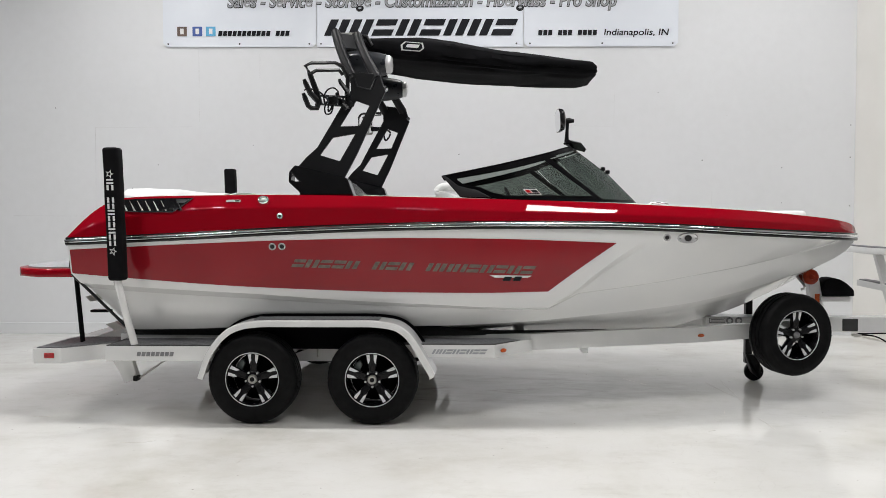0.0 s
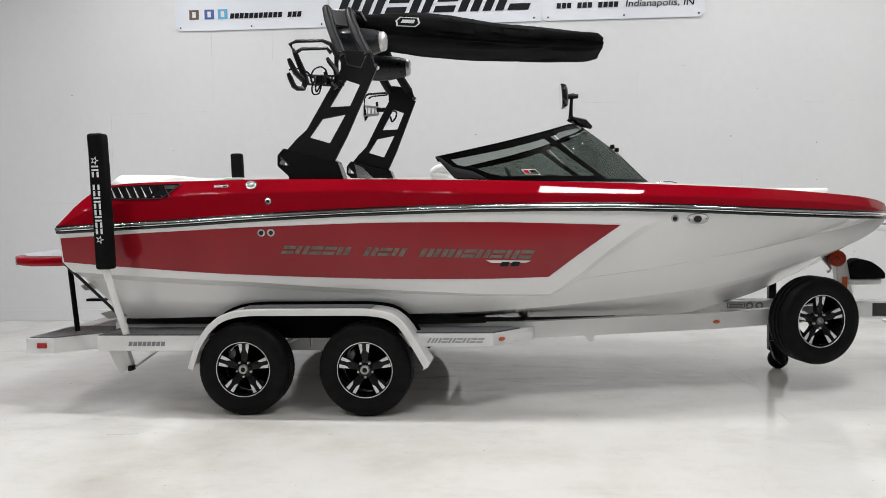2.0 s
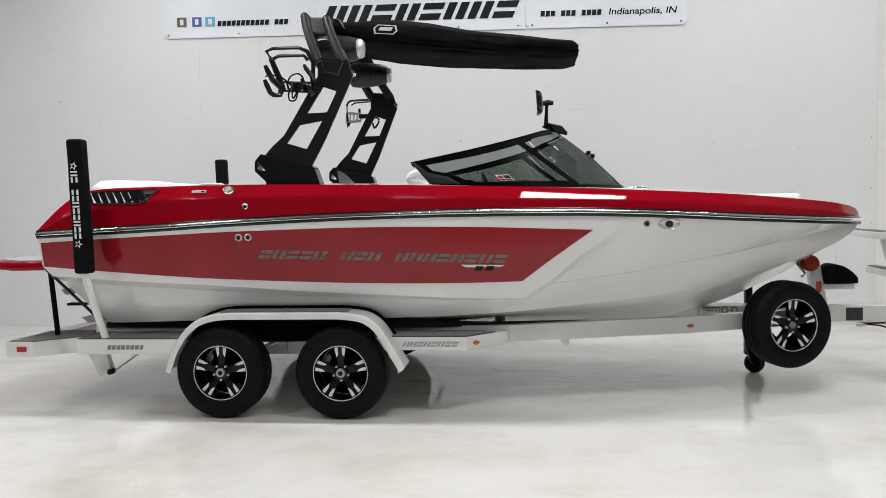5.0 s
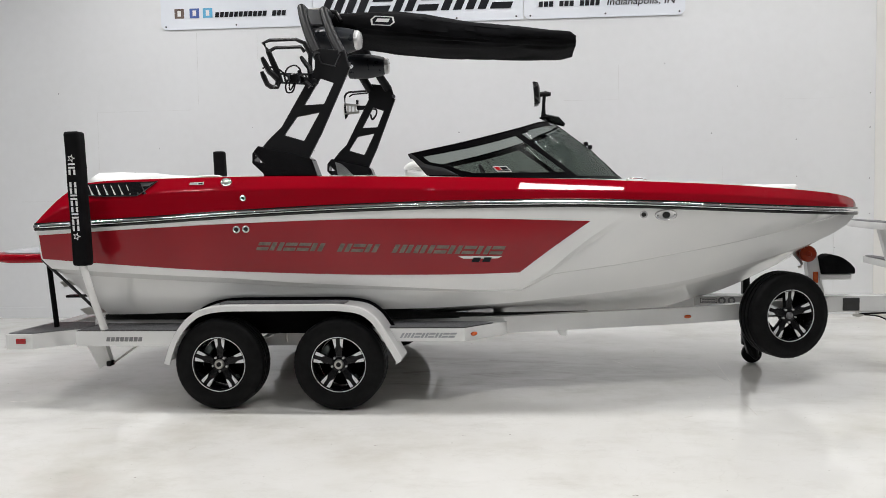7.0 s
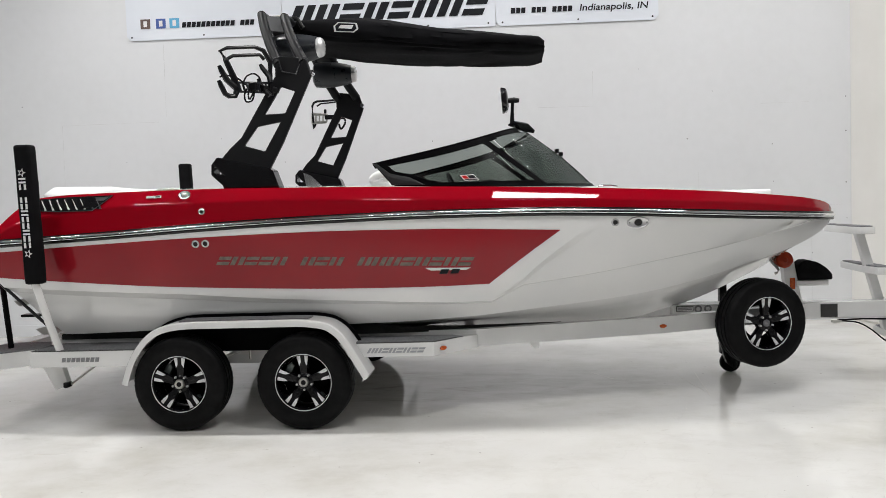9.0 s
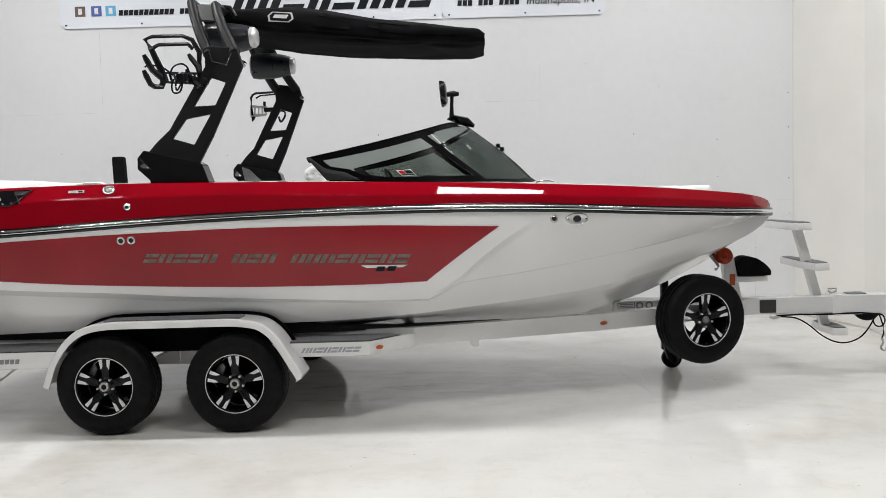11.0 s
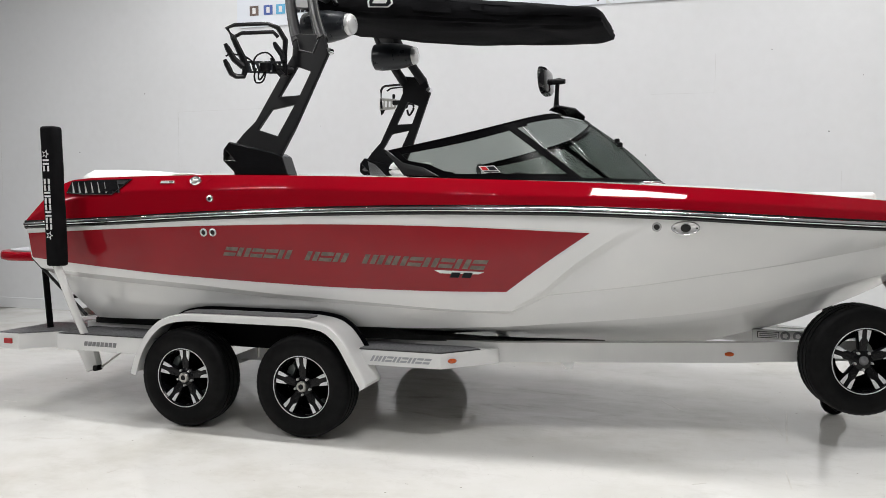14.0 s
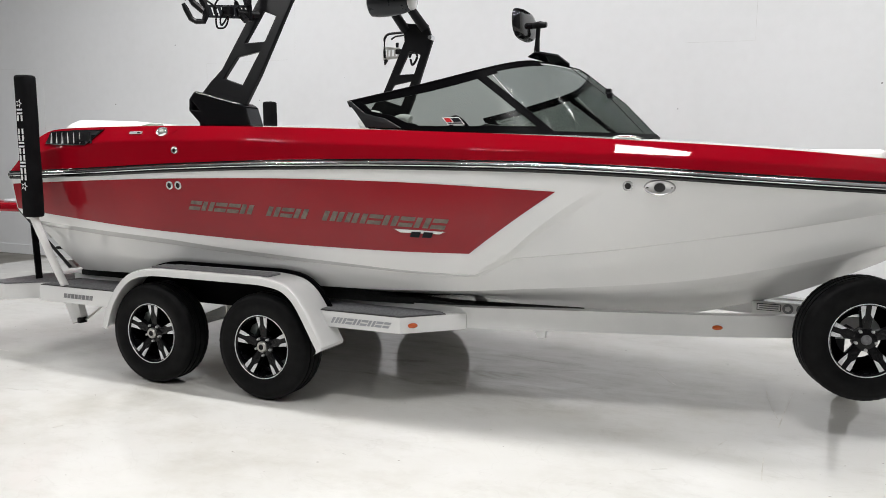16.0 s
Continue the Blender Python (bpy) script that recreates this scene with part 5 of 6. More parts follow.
    part("plate_core", revolve(bmesh.new(), [(0, -0.012), (0.022, -0.011), (0.024, -0.004)], mm @ Matrix.Diagonal((0.62, 1, 1, 1)), 24), M_BLACK_GLOSS, oval, "dark round core", smooth=50)
    for dx in (-0.031, 0.031):
        part("screw", revolve(bmesh.new(), [(0, -0.009), (0.003, -0.009), (0.0035, -0.005)], mm @ Matrix.Translation((dx, 0, 0)), 10), M_BLACK_GLOSS, oval)
    # deck hardware ahead of the windscreen
    part("bow_cleat", tubed([(2.50, sgn * 0.97, 1.606), (2.53, sgn * 0.97, 1.614), (2.60, sgn * 0.96, 1.612), (2.64, sgn * 0.95, 1.602)], 0.007, 8), M_CHROME, boat, "low chrome deck cleat", smooth=60)
    part("deck_fitting", tubed([(-0.64, sgn * 1.1, 1.688), (-0.58, sgn * 1.1, 1.7), (-0.46, sgn * 1.1, 1.697), (-0.44, sgn * 1.1, 1.688)], 0.009, 8), M_STEEL, boat, "low steel deck fitting", smooth=60)
    bm = prism(bmesh.new(), [(4.02, sgn * 0.44, 1.464), (4.1, sgn * 0.36, 1.458), (4.25, sgn * 0.2, 1.41), (4.22, sgn * 0.16, 1.422), (4.1, sgn * 0.26, 1.462)], (0, 0, 0.024), 0.004)
    part("nav_light", bm, M_CHROME, boat, "chrome bow light housing")
# seats, dash and cushions
def cushion(name, x0, x1, y0, y1, z0, z1, label, r=0.05):
    part(name, boxed(x0, x1, y0, y1, z0, z1, r, 4), M_VINYL, boat, label, smooth=50)


bm = bmesh.new()
rows = []
for i in range(25):
    a = math.pi * i / 24
    px = -1.385 - 0.205 * math.cos(a)
    hz = 0.095 * min(1.0, 1.7 * math.sin(a)) ** 0.5 + 0.006 * math.sin(2 * a)
    rows.append([(px, -0.98 * (1 - 0.1 * math.cos(a) ** 2), 1.675)] + [(px, y * (1 - 0.08 * math.cos(a) ** 2), 1.68 + hz * (1 - abs(y) ** 8) * (0.72 + 0.28 * smoothstep(0.45, 0.8, abs(y)))) for y in (-0.97, -0.93, -0.85, -0.6, -0.2, 0.2, 0.6, 0.85, 0.93, 0.97)] + [(px, 0.98 * (1 - 0.1 * math.cos(a) ** 2), 1.675)])
grid(bm, rows)
part("sun_pad", bm, M_VINYL, boat, "white vinyl stern sun pad", smooth=60)
cushion("stern_cushion", -1.02, -0.62, -0.95, 0.95, 1.6, 1.702, "low white stern cushion", 0.03)
cushion("seat_back", 0.80, 0.92, -0.82, -0.38, 1.25, 1.62, "white helm seat back", 0.055)
cushion("seat_base", 0.80, 1.3, -0.80, -0.38, 1.05, 1.25, "white helm seat base", 0.05)
cushion("seat_back", 0.81, 0.93, 0.38, 0.84, 1.3, 1.64, "white passenger seat back", 0.05)
for y in (-0.84, -0.42):
    roll = flow([(1.03, y, 1.745), (0.99, y, 1.755), (0.94, y, 1.75), (0.905, y, 1.726), (0.912, y, 1.698), (0.97, y, 1.684), (1.05, y, 1.655)], 4)
    part("seat_bolster", tubed(roll, 0.027, 12), M_VINYL, boat, "white rolled seat bolster", smooth=60)
cushion("bow_cushion", 3.38, 3.80, -0.60, -0.28, 1.45, 1.552, "white bow cushion", 0.03)
cushion("bow_cushion", 3.25, 3.80, 0.28, 0.62, 1.45, 1.56, "white bow cushion", 0.03)
cushion("rear_bench", -0.72, -0.3, -0.8, 0.8, 1.0, 1.2, "white rear bench")
cushion("rear_bench_back", -0.76, -0.64, -0.84, 0.84, 1.18, 1.70, "white rear bench back")
bm = prism(bmesh.new(), [(1.55, -0.92, 1.2), (1.55, -0.92, 1.64), (1.75, -0.92, 1.69), (2.2, -0.85, 1.62), (2.2, -0.85, 1.2)], (0, 0.62, 0), 0.03, 3)
part("dash", bm, M_GREY_TRIM, boat, "dark helm dash", smooth=40)
bm = prism(bmesh.new(), [(1.7, 0.3, 1.2), (1.7, 0.3, 1.60), (2.2, 0.3, 1.62), (2.2, 0.3, 1.2)], (0, 0.6, 0), 0.03, 3)
part("dash", bm, M_GREY_TRIM, boat, "dark passenger dash", smooth=40)
wheel_ring = [Matrix.Translation((1.50, -0.6, 1.60)) @ Matrix.Rotation(radians(-25), 4, "Y") @ Vector((0, 0.16 * math.cos(a), 0.16 * math.sin(a))) for a in (2 * math.pi * k / 24 for k in range(25))]
part("steering_wheel", tubed(wheel_ring, 0.014, 8), M_BLACK_POWDER, boat, "black steering wheel", smooth=60)
# windscreen trims: dark rear wing, sticker, latch, wiper
for sgn in (-1, 1):
    bm = bmesh.new()
    prism(bm, [ws(0.0, 0.98, sgn, 0.017), ws(0.07, 0.4, sgn, 0.017), ws(0.08, 0.0, sgn, 0.017), ws(0.40, 0.0, sgn, 0.017), ws(0.31, 0.28, sgn, 0.017), ws(0.13, 0.48, sgn, 0.017), ws(0.05, 0.97, sgn, 0.017)], (0, -sgn * 0.009, 0), 0.002)
    part("rear_wing", bm, M_GREY_TRIM, windscreen, "dark grey windscreen base trim")
    bm = prism(bmesh.new(), [ws(0.01, 0.99, sgn, 0.007), ws(0.08, 0.0, sgn, 0.007), ws(0.58, 0.0, sgn, 0.007), ws(0.55, 0.15, sgn, 0.007), ws(0.47, 0.17, sgn, 0.007), ws(0.38, 0.40, sgn, 0.007), ws(0.2, 0.55, sgn, 0.007), ws(0.16, 0.9, sgn, 0.007)], (0, -sgn * 0.016, 0), 0.002)
    part("frame_gusset", bm, M_FRAME, windscreen, "black frame corner behind the trim")
u0, v0 = 0.86, 0.13
for (a, b, c, d), mat in (((0.0, 0.19, 0.0, 0.15), M_WHITE_PRINT), ((0.01, 0.075, 0.05, 0.135), M_RED_LENS), ((0.085, 0.18, 0.05, 0.135), M_SIGN_BLACK), ((0.01, 0.18, 0.012, 0.038), M_SIGN_BLACK)):
    k = 0.008 if mat is M_WHITE_PRINT else 0.0095
    part("sticker", prism(bmesh.new(), [ws(u0 + a, v0 + c, -1, k), ws(u0 + b, v0 + c, -1, k), ws(u0 + b, v0 + d, -1, k), ws(u0 + a, v0 + d, -1, k)], (0, -0.0012, 0)), mat, windscreen, "small red and black sticker")
for u, v in ((4.35, 0.55), (4.6, 0.62)):
    p = ws(u, v, -1, 0.02)
    part("latch", boxed(p.x - 0.014, p.x + 0.02, p.y - 0.025, p.y + 0.025, p.z - 0.017, p.z + 0.017, 0.005), M_BLACK_POWDER, windscreen, "black gate latch")
part("gate_seam", tubed([ws(4.35, 0.0, -1, 0.006), ws(4.35, 0.5, -1, 0.006), ws(4.35, 1.0, -1, 0.006)], 0.003, 6), M_BLACK_POWDER, windscreen)
part("gate_seam", tubed([ws(4.35, 0.0, 1, 0.006), ws(4.35, 0.5, 1, 0.006), ws(4.35, 1.0, 1, 0.006)], 0.003, 6), M_BLACK_POWDER, windscreen)

# stern gear under the platform
part("trim_plate", prism(bmesh.new(), [(-1.78, -0.85, 0.93), (-1.9, -0.85, 0.90), (-1.86, -0.85, 0.86), (-1.74, -0.85, 0.88)], (0, 0.25, 0)), M_STEEL, boat, "stainless trim plate")
part("trim_plate", prism(bmesh.new(), [(-1.66, -0.85, 0.70), (-1.74, -0.85, 0.68), (-1.68, -0.85, 0.635), (-1.58, -0.85, 0.645)], (0, 0.25, 0)), M_STEEL, boat, "stainless trim plate")
part("exhaust_flap", boxed(-1.9, -1.75, -0.78, -0.7, 0.765, 0.785, 0.004), M_BLACK_POWDER, boat, "black flap")
part("transom_edge", tubed([(-1.875, -1.10, 1.10), (-1.5, -0.985, 0.67)], 0.012, 8), M_GREY_TRIM, boat, "dark transom edge strip", smooth=60)
part("platform_hinge", boxed(-1.93, -1.87, -1.04, -0.98, 1.14, 1.2, 0.006), M_BLACK_POWDER, boat, "black platform hinge")

# ---- mirror on the windscreen header ----
mirror = thing("rear_view_mirror", (1.93, -0.52, 2.085), "black boat mirror on a stalk above the windscreen", "mirror")
bm = prism(bmesh.new(), [(1.90, -0.62, 2.085), (1.95, -0.62, 2.115), (2.05, -0.5, 2.105), (2.1, -0.42, 2.06), (2.09, -0.38, 2.04), (1.98, -0.42, 2.065)], (-0.01, 0.03, 0.012), 0.006, 2)
part("bracket", bm, M_BLACK_GLOSS, mirror, "black clamp bracket", smooth=40)
part("stalk", tubed([(1.925, -0.53, 2.09), (1.93, -0.53, 2.2), (1.935, -0.53, 2.285)], [0.02, 0.013, 0.014], 10), M_BLACK_POWDER, mirror, smooth=60)
part("knob", tubed([(1.89, -0.53, 2.28), (1.945, -0.53, 2.283), (1.985, -0.53, 2.28)], [0.018, 0.022, 0.015], 12), M_BLACK_POWDER, mirror, smooth=60)
face = pose(1.865, -0.59, 2.275, 0, 0, 91) @ Matrix.Rotation(radians(-4), 4, "X")
bm = bmesh.new()
rows = []
for dy, k in ((0.036, 0.55), (0.031, 0.78), (0.02, 0.92), (0.0, 0.99), (-0.012, 1.0), (-0.016, 0.95)):
    rows.append([face @ Vector((0.188 * k * math.copysign(abs(math.cos(a)) ** 0.6, math.cos(a)), -dy, 0.09 * k * math.copysign(abs(math.sin(a)) ** 0.7, math.sin(a)))) for a in (2 * math.pi * q / 32 for q in range(32))])
vs = grid(bm, rows, close_v=True)
bm.faces.new(vs[0])
part("shell", bm, M_BLACK_GLOSS, mirror, "rounded black mirror shell", smooth=50)
bm = bmesh.new()
ring = [face @ Vector((0.18 * math.copysign(abs(math.cos(a)) ** 0.6, math.cos(a)), 0.013, 0.083 * math.copysign(abs(math.sin(a)) ** 0.7, math.sin(a)))) for a in (2 * math.pi * q / 32 for q in range(32))]
prism(bm, ring, face.to_3x3() @ Vector((0, 0.003, 0)))
part("mirror_glass", bm, M_MIRROR, mirror, "mirror glass")

# ---- board racks on the tower ----
def bar(name, pts, r, parent, label="", mat=None, sides=6):
    return part(name, tubed(pts, r, sides), mat or M_BLACK_POWDER, parent, label, smooth=25)


rack = thing("board_rack", (0.22, -1.02, 2.38), "black folding wakeboard rack swung outward with hook forks", "board rack", "tower board racks")
bar("hoop", [(0.071, -1.268, 2.34), (0.063, -1.279, 2.413), (0.023, -1.329, 2.543), (-0.002, -1.36, 2.596), (0.031, -1.323, 2.621), (0.175, -1.169, 2.65), (0.222, -1.119, 2.631), (0.255, -1.082, 2.555), (0.248, -1.086, 2.434), (0.25, -1.08, 2.327)],
    [0.022, 0.022, 0.018, 0.015, 0.013, 0.013, 0.016, 0.018, 0.019, 0.019], rack, "outer hoop")
bar("hoop", [(0.034, -1.318, 2.551), (0.059, -1.29, 2.574), (0.2, -1.141, 2.601), (0.222, -1.117, 2.571)], 0.013, rack, "inner hoop")
for pts, rs in (([(-0.012, -1.366, 2.50), (-0.002, -1.352, 2.47), (0.023, -1.323, 2.408), (0.063, -1.285, 2.365)], [0.012, 0.018, 0.020, 0.022]),
                ([(-0.018, -1.368, 2.402), (-0.008, -1.355, 2.37), (0.01, -1.334, 2.316), (0.029, -1.312, 2.302), (0.059, -1.279, 2.305), (0.071, -1.268, 2.349)], [0.012, 0.018, 0.018, 0.018, 0.019, 0.022]),
                ([(0.195, -1.12, 2.538), (0.21, -1.12, 2.51), (0.251, -1.12, 2.456), (0.264, -1.12, 2.415)], [0.012, 0.018, 0.019, 0.019]),
                ([(0.176, -1.12, 2.44), (0.186, -1.12, 2.41), (0.206, -1.12, 2.37), (0.253, -1.12, 2.322)], [0.012, 0.018, 0.019, 0.021])):
    bar("fork", pts, rs, rack, "hook fork")
mount = part("mount", prism(bmesh.new(), [(0.073, -1.262, 2.405), (0.235, -1.095, 2.42), (0.235, -1.095, 2.405), (0.073, -1.262, 2.392)], (0, 0.012, 0)), M_SPEAKER, rack, "slotted dark mount plate")
part("mount_edge", prism(bmesh.new(), [(0.073, -1.262, 2.345), (0.235, -1.095, 2.352), (0.235, -1.095, 2.338), (0.073, -1.262, 2.331)], (0, 0.012, 0)), M_SPEAKER, mount)
for i in range(8):
    t = i / 8
    p, d = Vector((0.073, -1.262, 2.395)).lerp(Vector((0.235, -1.095, 2.41)), t), Vector((0.0135, -0.0139 * -1.0, 0.001))
    low = Vector((0.012, 0.012, -0.055))
    part("slat", prism(bmesh.new(), [p, p + d * 0.75, p + d * 0.75 + low, p + low], (0, 0.01, 0)), M_SPEAKER, mount)
part("clamp", boxed(0.125, 0.185, -1.2, -1.14, 2.345, 2.41, 0.01), M_BLACK_POWDER, rack, "black clamp block")
part("pivot", tubed([(0.27, -1.0, 2.37), (0.2, -1.14, 2.37)], 0.024, 12), M_BLACK_POWDER, rack, smooth=60)
for pts in ([(-0.011, -1.362, 2.423), (0.009, -1.34, 2.437), (0.059, -1.285, 2.435), (0.09, -1.25, 2.415), (0.118, -1.225, 2.385)], [(0.107, -1.235, 2.352), (0.105, -1.235, 2.395), (0.125, -1.215, 2.445), (0.163, -1.174, 2.467), (0.189, -1.146, 2.447), (0.195, -1.14, 2.42)],
            [(0.125, -1.229, 2.36), (0.107, -1.224, 2.32), (0.108, -1.22, 2.285), (0.12, -1.213, 2.271), (0.146, -1.185, 2.284), (0.159, -1.174, 2.345), (0.14, -1.196, 2.396)], [(0.15, -1.19, 2.38), (0.13, -1.21, 2.33), (0.135, -1.205, 2.29), (0.165, -1.17, 2.36)]):
    part("cord", tubed(flow(pts), 0.006, 6), M_RUBBER, rack, "black bungee cord", smooth=60)

rack = thing("board_rack", (0.22, 1.02, 2.38), "black folding wakeboard rack with a bright slotted bracket", "board rack", "tower board racks")
bar("hoop", [(0.0, 1.12, 2.36), (-0.005, 1.12, 2.42), (-0.006, 1.12, 2.523), (0.012, 1.12, 2.553), (0.04, 1.12, 2.565), (0.238, 1.1, 2.568), (0.28, 1.06, 2.54)], 0.011, rack, "outer hoop")
bar("hoop", [(0.02, 1.2, 2.53), (0.06, 1.2, 2.552), (0.22, 1.14, 2.553)], 0.008, rack, "inner hoop")
mount = part("mount", prism(bmesh.new(), [(-0.017, 1.118, 2.458), (0.143, 1.118, 2.44), (0.141, 1.118, 2.418), (-0.017, 1.118, 2.434)], (0, 0.012, 0)), M_STEEL, rack, "slotted bright bracket")
part("mount_edge", prism(bmesh.new(), [(-0.019, 1.118, 2.372), (0.133, 1.118, 2.372), (0.131, 1.118, 2.352), (-0.02, 1.118, 2.342)], (0, 0.012, 0)), M_STEEL, mount)
for i in range(5):
    x = -0.017 + i * 0.036
    part("slat", prism(bmesh.new(), [(x, 1.119, 2.44), (x + 0.014, 1.119, 2.44), (x + 0.01, 1.119, 2.36), (x - 0.004, 1.119, 2.36)], (0, 0.01, 0)), M_STEEL, mount)
part("mount_arm", prism(bmesh.new(), [(-0.012, 1.118, 2.35), (0.03, 1.118, 2.352), (0.012, 1.118, 2.318), (-0.008, 1.118, 2.30)], (0, 0.02, 0), 0.003), M_BLACK_POWDER, rack)
part("knob", revolve(bmesh.new(), [(0, -0.03), (0.012, -0.03), (0.014, 0.0), (0.012, 0.01), (0.0, 0.01)], pose(0.12, 1.12, 2.475, 90), 14), M_BLACK_POWDER, rack, smooth=40)
part("clamp", boxed(0.12, 0.27, 1.08, 1.13, 2.385, 2.425, 0.006), M_BLACK_POWDER, rack, "black clamp bar")
part("cord", tubed(flow([(0.245, 1.12, 2.42), (0.241, 1.12, 2.356), (0.261, 1.12, 2.392), (0.309, 1.12, 2.382), (0.307, 1.12, 2.335), (0.268, 1.12, 2.29), (0.25, 1.12, 2.34)]), 0.01, 6), M_BLACK_POWDER, rack, "black bungee cord", smooth=60)

# canopy trims
bm = prism(bmesh.new(), [(0.60, -0.531, 2.862), (0.75, -0.526, 2.85), (0.785, -0.526, 2.875), (0.775, -0.526, 2.92), (0.63, -0.531, 2.932), (0.595, -0.531, 2.905)], (0, -0.004, 0))
part("logo_patch", bm, M_WHITE_PRINT, canopy, "white outlined badge")
bm = prism(bmesh.new(), [(0.615, -0.537, 2.868), (0.745, -0.532, 2.857), (0.772, -0.532, 2.877), (0.763, -0.532, 2.913), (0.637, -0.537, 2.924), (0.61, -0.537, 2.902)], (0, -0.003, 0))
part("logo_field", bm, M_SIGN_BLACK, canopy)
bm = prism(bmesh.new(), [(0.635, -0.541, 2.885), (0.735, -0.537, 2.877), (0.75, -0.537, 2.903), (0.65, -0.541, 2.908)], (0, -0.003, 0))
part("logo_mark", bm, M_WHITE_PRINT, canopy)
for sgn in (-1, 1):
    part("hinge_bracket", boxed(0.03, 0.24, sgn * 0.5 - 0.02, sgn * 0.5 + 0.02, 2.985, 3.015, 0.006), M_STEEL, canopy, "silver canopy bracket")
    part("hinge_arm", tubed([(0.2, sgn * 0.52, 2.99), (0.32, sgn * 0.54, 2.97), (0.36, sgn * 0.54, 2.9)], 0.018, 8), M_BLACK_POWDER, canopy, "black hinge arm", smooth=60)

# ---- banner on the wall ----
banner = thing("wall_banner", (0.4, WY1, 3.7), "large white dealer banner screwed to the wall", "banner")
TILT = -0.0135


def ban(x, z, d=0.0):
    """A point on the banner; z at the middle of its length."""
    return Vector((x, WY1 - 0.02 - d, z + TILT * (x - 0.4)))


def ban_plate(name, x0, x1, z0, z1, mat, d=0.003, slant=0.0, label="", chamfer=0.0):
    ring = [ban(x0 + chamfer, z0, d - 0.003), ban(x1 - chamfer, z0, d - 0.003), ban(x1, z0 + chamfer, d - 0.003), ban(x1 + slant, z1, d - 0.003), ban(x0 + slant, z1, d - 0.003), ban(x0, z0 + chamfer, d - 0.003)]
    if not chamfer:
        ring = [ring[0], ring[2], ring[3], ring[4]]
        ring = [ban(x0, z0, d - 0.003), ban(x1, z0, d - 0.003), ban(x1 + slant, z1, d - 0.003), ban(x0 + slant, z1, d - 0.003)]
    return part(name, prism(bmesh.new(), ring, (0, -0.003, 0)), mat, banner, label)


ban_plate("banner_panel", -2.845, -0.858, 3.66, 5.0, M_SIGN, 0.0, label="white banner panel", chamfer=0.05)
ban_plate("banner_panel", -0.852, 1.765, 3.66, 5.0, M_SIGN, 0.0, label="white banner panel")
ban_plate("banner_panel", 1.771, 3.69, 3.66, 5.0, M_SIGN, 0.0, label="white banner panel", chamfer=0.05)
for x in (-2.78, -1.85, -0.95, -0.8, 0.1, 0.95, 1.68, 1.85, 2.75, 3.62):
    part("screw", revolve(bmesh.new(), [(0, -0.008), (0.008, -0.007), (0.011, -0.002)], Matrix.Translation(ban(x, 3.70, 0.004)), 10), M_SIGN_BLACK, banner)
for x, mat in ((-2.66, M_BROWN_ICON), (-2.46, M_BLUE_ICON), (-2.285, M_SKY_ICON)):
    ban_plate("icon", x, x + 0.125, 3.80, 3.92, mat, 0.006)
    ban_plate("icon_mark", x + 0.04, x + 0.085, 3.825, 3.895, M_WHITE_PRINT, 0.009)


def ban_blocks(x0, x1, z0, z1, kinds, mat, slant, fill=0.8, d=0.006):
    glyph_row("print_block", banner, mat, kinds, lambda u, h, s: ban(x0 + (x1 - x0) * u + s, z0 + (z1 - z0) * h, d), z1 - z0, fill=fill, slant=slant, thick=-0.002)


ban_blocks(-2.13, -1.20, 3.79, 3.875, "bbbbbbbbbbb bbb", M_SIGN_BLACK, 0.18)
ban_blocks(-0.76, 1.66, 3.80, 4.005, "//=/=//=", M_SIGN_BLACK, 0.45, 0.84)
ban_blocks(1.95, 2.69, 3.79, 3.875, "bbb bbb bbbb", M_SIGN_BLACK, 0.1)
ban_blocks(-2.07, -1.12, 4.43, 4.85, "//", M_SIGN_RED, 0.1, 0.88)
ban_blocks(-0.95, 2.55, 4.43, 4.85, "=//=//=/=", M_SIGN_BLACK, 0.1, 0.86)
for x in (-2.45, 3.1):
    part("printed_star", star(bmesh.new(), ban(x, 4.60, 0.004), Vector((1, 0, 0)), Vector((0, 0, 1)), 0.27, Vector((0, -0.002, 0))), M_SIGN_BLACK, banner)


def text_mesh(text, shear, off):
    c = bpy.data.curves.new("lettering", "FONT")
    c.body, c.size, c.shear, c.extrude, c.offset = text, 1.0, shear, 0.001, off
    o = new("lettering", c)
    me = bpy.data.meshes.new_from_object(o.evaluated_get(bpy.context.evaluated_depsgraph_get()))
    bpy.data.objects.remove(o)
    return me


def span(text, shear, off):
    me = text_mesh(text, shear, off)
    xs = [v.co.x for v in me.vertices]
    bpy.data.meshes.remove(me)
    return min(xs), max(xs)


def words(text, x0, x1, z, height, mat, shear, d, off=0.0):
    """One object for each word of a line that fills x0 to x1."""
    low, high = span(text, shear, off)
    kx, ky = (x1 - x0) / (high - low), height / 0.72
    at = 0
    for w in text.split(" "):
        right = span(text[:at + len(w)], shear, off)[1]
        at += len(w) + 1
        me = text_mesh(w, shear, off)
        wide = max(v.co.x for v in me.vertices)
        for v in me.vertices:
            v.co = ban(x0 + (v.co.x - wide + right - low) * kx, z + v.co.y * ky, d + v.co.z * 0.4)
        me.materials.clear()
        me.materials.append(mat)
        part("word", me, mat, banner)


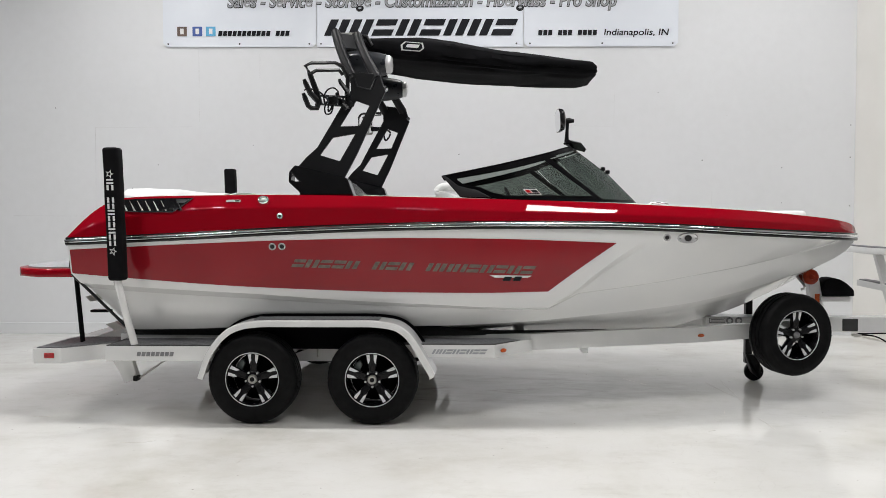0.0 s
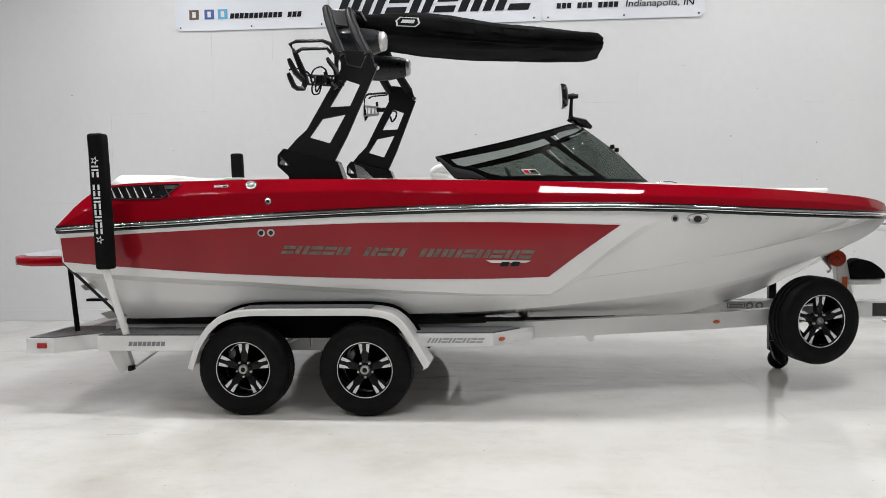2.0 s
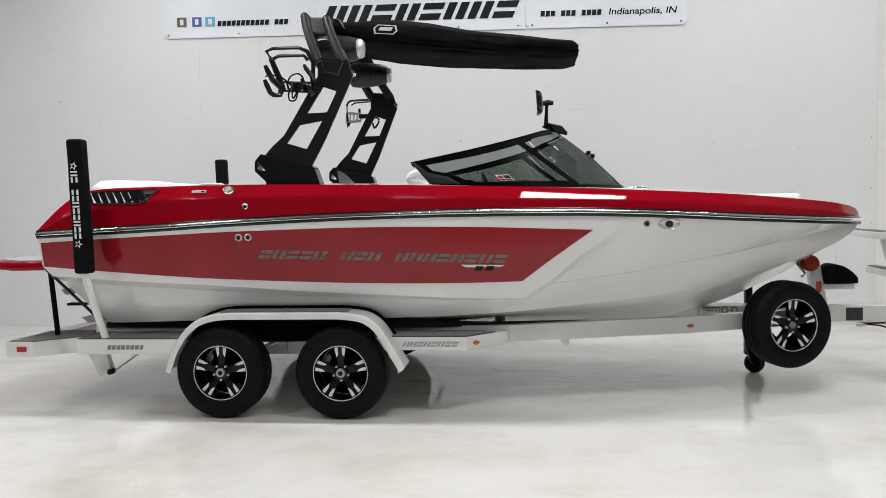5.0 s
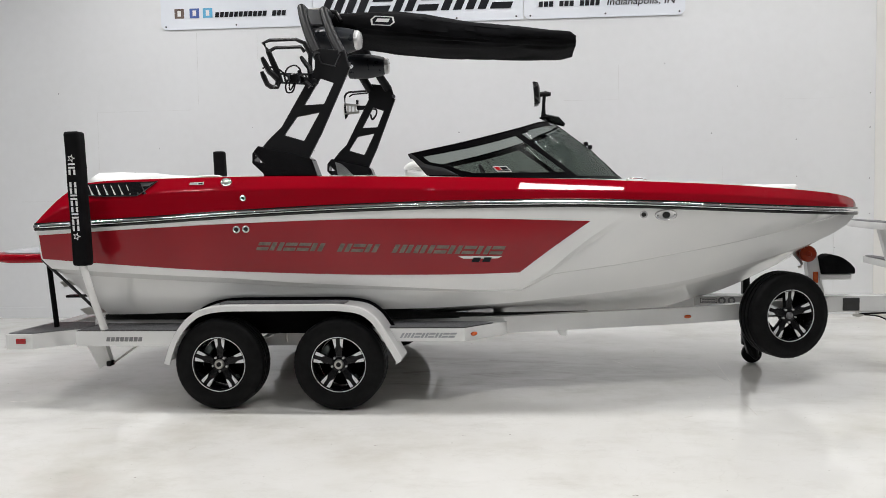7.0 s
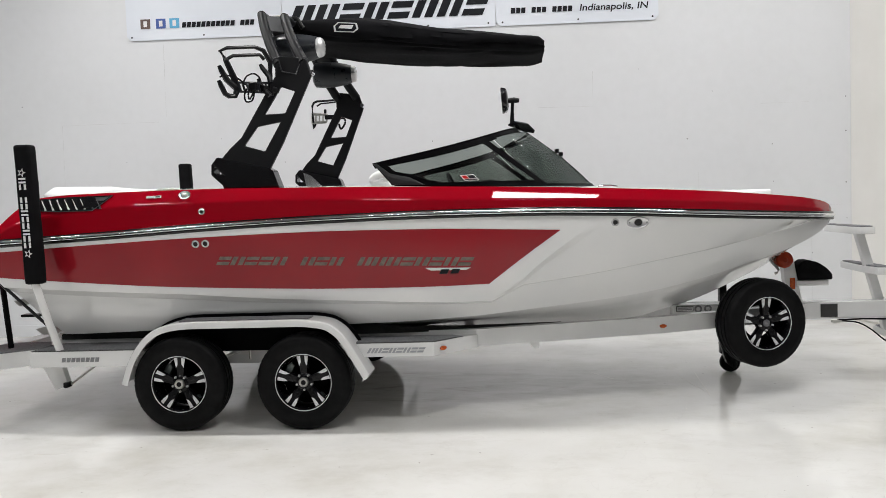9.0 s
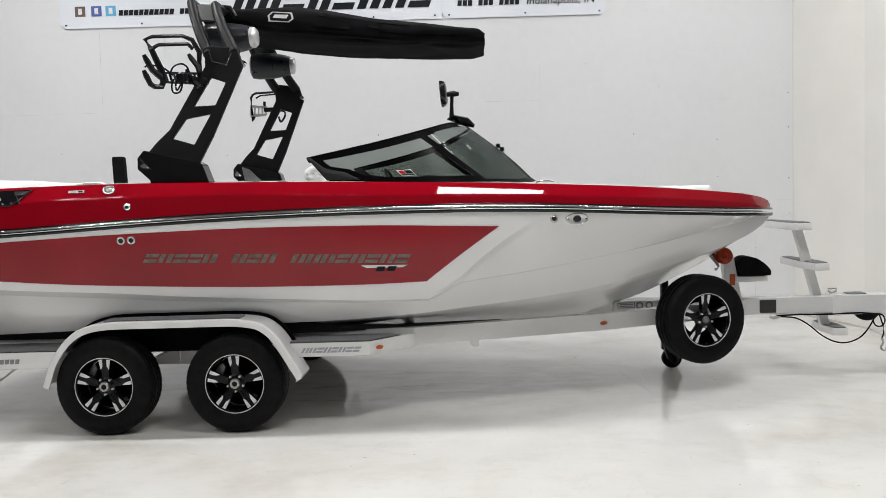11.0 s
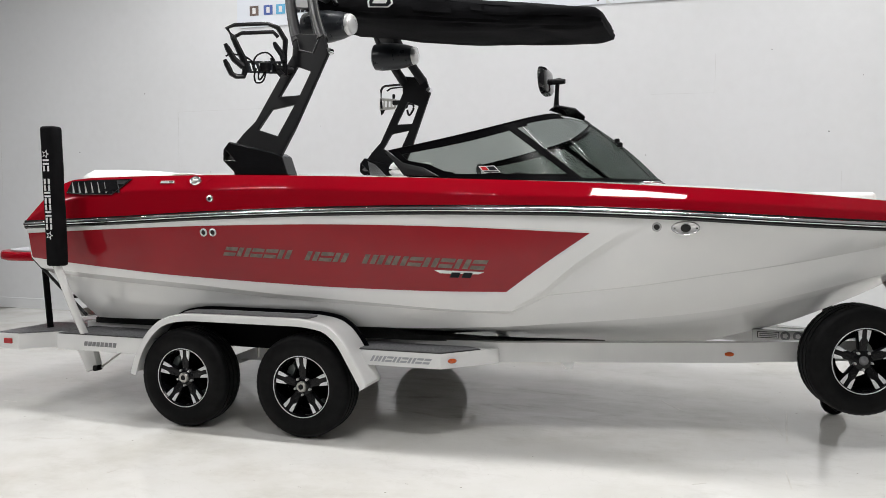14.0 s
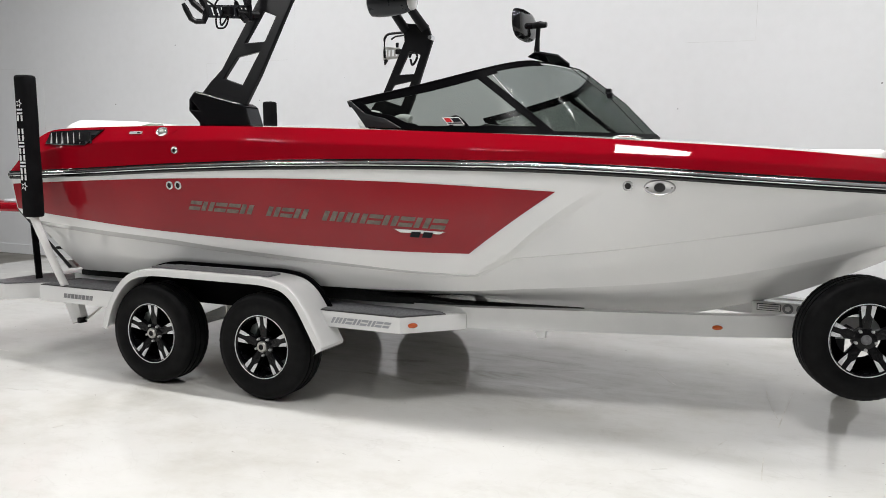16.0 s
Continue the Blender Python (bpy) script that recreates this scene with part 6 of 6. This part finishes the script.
LINE = "Sales - Service - Storage - Customization - Fiberglass - Pro Shop"
words(LINE, -2.005, 2.93, 4.162, 0.155, M_SIGN_BLACK, 0.2, 0.005, 0.045)
words(LINE, -2.0, 2.925, 4.165, 0.15, M_SIGN_GREY, 0.2, 0.008, 0.012)
words("Indianapolis, IN", 2.77, 3.575, 3.80, 0.08, M_SIGN_BLACK, 0.15, 0.005, 0.012)

# ---- wall seams, switch plate, steel jamb ----
for x0, z0, x1, z1 in ((-3.78, 2.69, -2.5, 2.685), (-3.79, 1.5, -3.775, 2.69), (-2.4, 2.75, -2.39, 3.66), (2.25, 2.648, 2.9, 2.636), (2.9, 2.636, 2.905, 3.05), (-4.9, 1.55, -3.8, 1.54),
                       (4.12, 1.35, 4.125, 1.8), (5.29, 1.368, 5.83, 1.361), (5.415, 0.15, 5.418, 1.365), (-6.8, 1.6, -6.795, 2.745), (-7.85, 2.765, -6.81, 2.74), (4.85, 2.58, 5.4, 2.575), (-1.6, 3.3, -1.595, 3.62)):
    dx, dz = x1 - x0, z1 - z0
    ln = math.hypot(dx, dz)
    nx, nz = -dz / ln * 0.0022, dx / ln * 0.0022
    mid = 7
    bm = bmesh.new()
    rows = []
    for i in range(mid + 1):
        t = i / mid
        wv = (0.4 + 0.8 * abs(noise.noise(Vector((x0 * 3 + t * 5, z0, 0)))))
        px, pz = x0 + dx * t, z0 + dz * t
        rows.append([(px + nx * wv, WY1 - 0.0005, pz + nz * wv), (px + nx * wv, WY1 - 0.002, pz + nz * wv), (px - nx * wv, WY1 - 0.002, pz - nz * wv), (px - nx * wv, WY1 - 0.0005, pz - nz * wv)])
    grid(bm, rows, close_v=True)
    tagged(part("wall_seam", bm, M_SEAM), "thin cracked joint between wall boards", "wall seam", kind="structure")
sw = thing("wall_switch", (-7.25, WY1, 1.41), "off-white wall switch plate", "wall switch")
part("plate", boxed(-7.29, -7.21, WY1 - 0.01, WY1 - 0.001, 1.33, 1.48, 0.003), M_WHITE_PRINT, sw)
part("toggle", boxed(-7.26, -7.24, WY1 - 0.02, WY1 - 0.011, 1.385, 1.425, 0.002), M_GREY_PRINT, sw)
jamb = thing("door_jamb", (-8.04, WY1 - 0.1, 0), "greenish galvanised steel door jamb with bolts", "door jamb")
part("channel", boxed(-8.12, -8.03, WY1 - 0.16, WY1 - 0.1, 0.0, CEILING, 0.006), M_GALV, jamb, "tall galvanised channel")
part("flange", boxed(-8.03, -8.002, WY1 - 0.1, WY1 + 0.0, 0.0, CEILING), M_GALV, jamb, "steel flange")
for z in (0.6, 1.35, 2.7, 4.0):
    part("bolt", revolve(bmesh.new(), [(0, -0.02), (0.018, -0.018), (0.022, 0.0)], pose(-8.075, WY1 - 0.161, z), 8), M_BLACK_POWDER, jamb)

# old nail holes and scuffs on the wall boards
rng = random.Random(4)
for x, z in ((-2.95, 2.2), (-1.7, 2.44), (-0.9, 2.12), (3.45, 3.05), (4.3, 2.75), (2.2, 2.0), (5.815, 1.62), (5.815, 2.22), (5.815, 2.62), (5.82, 1.2), (4.98, 2.1), (4.985, 1.66), (5.42, 1.2), (5.425, 0.8), (5.42, 0.45), (-4.3, 2.95), (-5.4, 2.2), (4.0, 2.2), (0.95, 2.3), (-3.3, 1.9)):
    r = 0.004 + 0.004 * rng.random()
    spot = revolve(bmesh.new(), [(0, -0.002), (r, -0.0015), (r * 1.15, 0.0)], pose(x, WY1, z), 8)
    tagged(part("nail_hole", spot, M_GREY_PRINT), "small dark nail hole in the white wall", "nail hole", kind="structure")

# old scrapes on the floor: thin flat marks that follow short curves
for run in (((3.432, 0.42), (3.398, 0.03), (3.364, -0.455)), ((3.261, 0.33), (3.293, 0.07), (3.354, -0.29)), ((2.539, 0.47), (2.644, 0.28), (2.717, 0.17)), 
            ((3.087, -0.9), (3.121, -0.78)), ((3.593, 0.637), (3.598, 0.53)), ((3.313, -0.98), (3.316, -1.16), (3.321, -1.31)), ((2.21, 0.643), (2.25, 0.626)),
            ((2.825, -1.385), (2.894, -1.34)), ((-1.215, -1.785), (-1.046, -1.766), (-0.987, -1.717)), ((-2.21, -1.1), (-2.06, -1.1)), ((0.266, -1.7), (0.317, -1.717)), ((-0.28, -2.2), (-0.26, -2.14))):
    pts = flow([(x, y, 0.0) for x, y in run], 8)
    rows = []
    for i, p in enumerate(pts):
        q = pts[min(i + 1, len(pts) - 1)] - pts[max(i - 1, 0)]
        w = 0.006 * (0.25 + abs(noise.noise(p * 14))) * min(1.0, 0.4 + i * (len(pts) - 1 - i) * 0.2)
        side = Vector((-q.y, q.x, 0)).normalized() * w
        rows.append([p + side, p + side + Vector((0, 0, 0.0008)), p - side + Vector((0, 0, 0.0008)), p - side])
    bm = bmesh.new()
    grid(bm, rows, close_v=True)
    tagged(part("floor_scrape", bm, M_SCUFF), "thin dark scrape on the epoxy floor", "floor scrape", kind="structure")
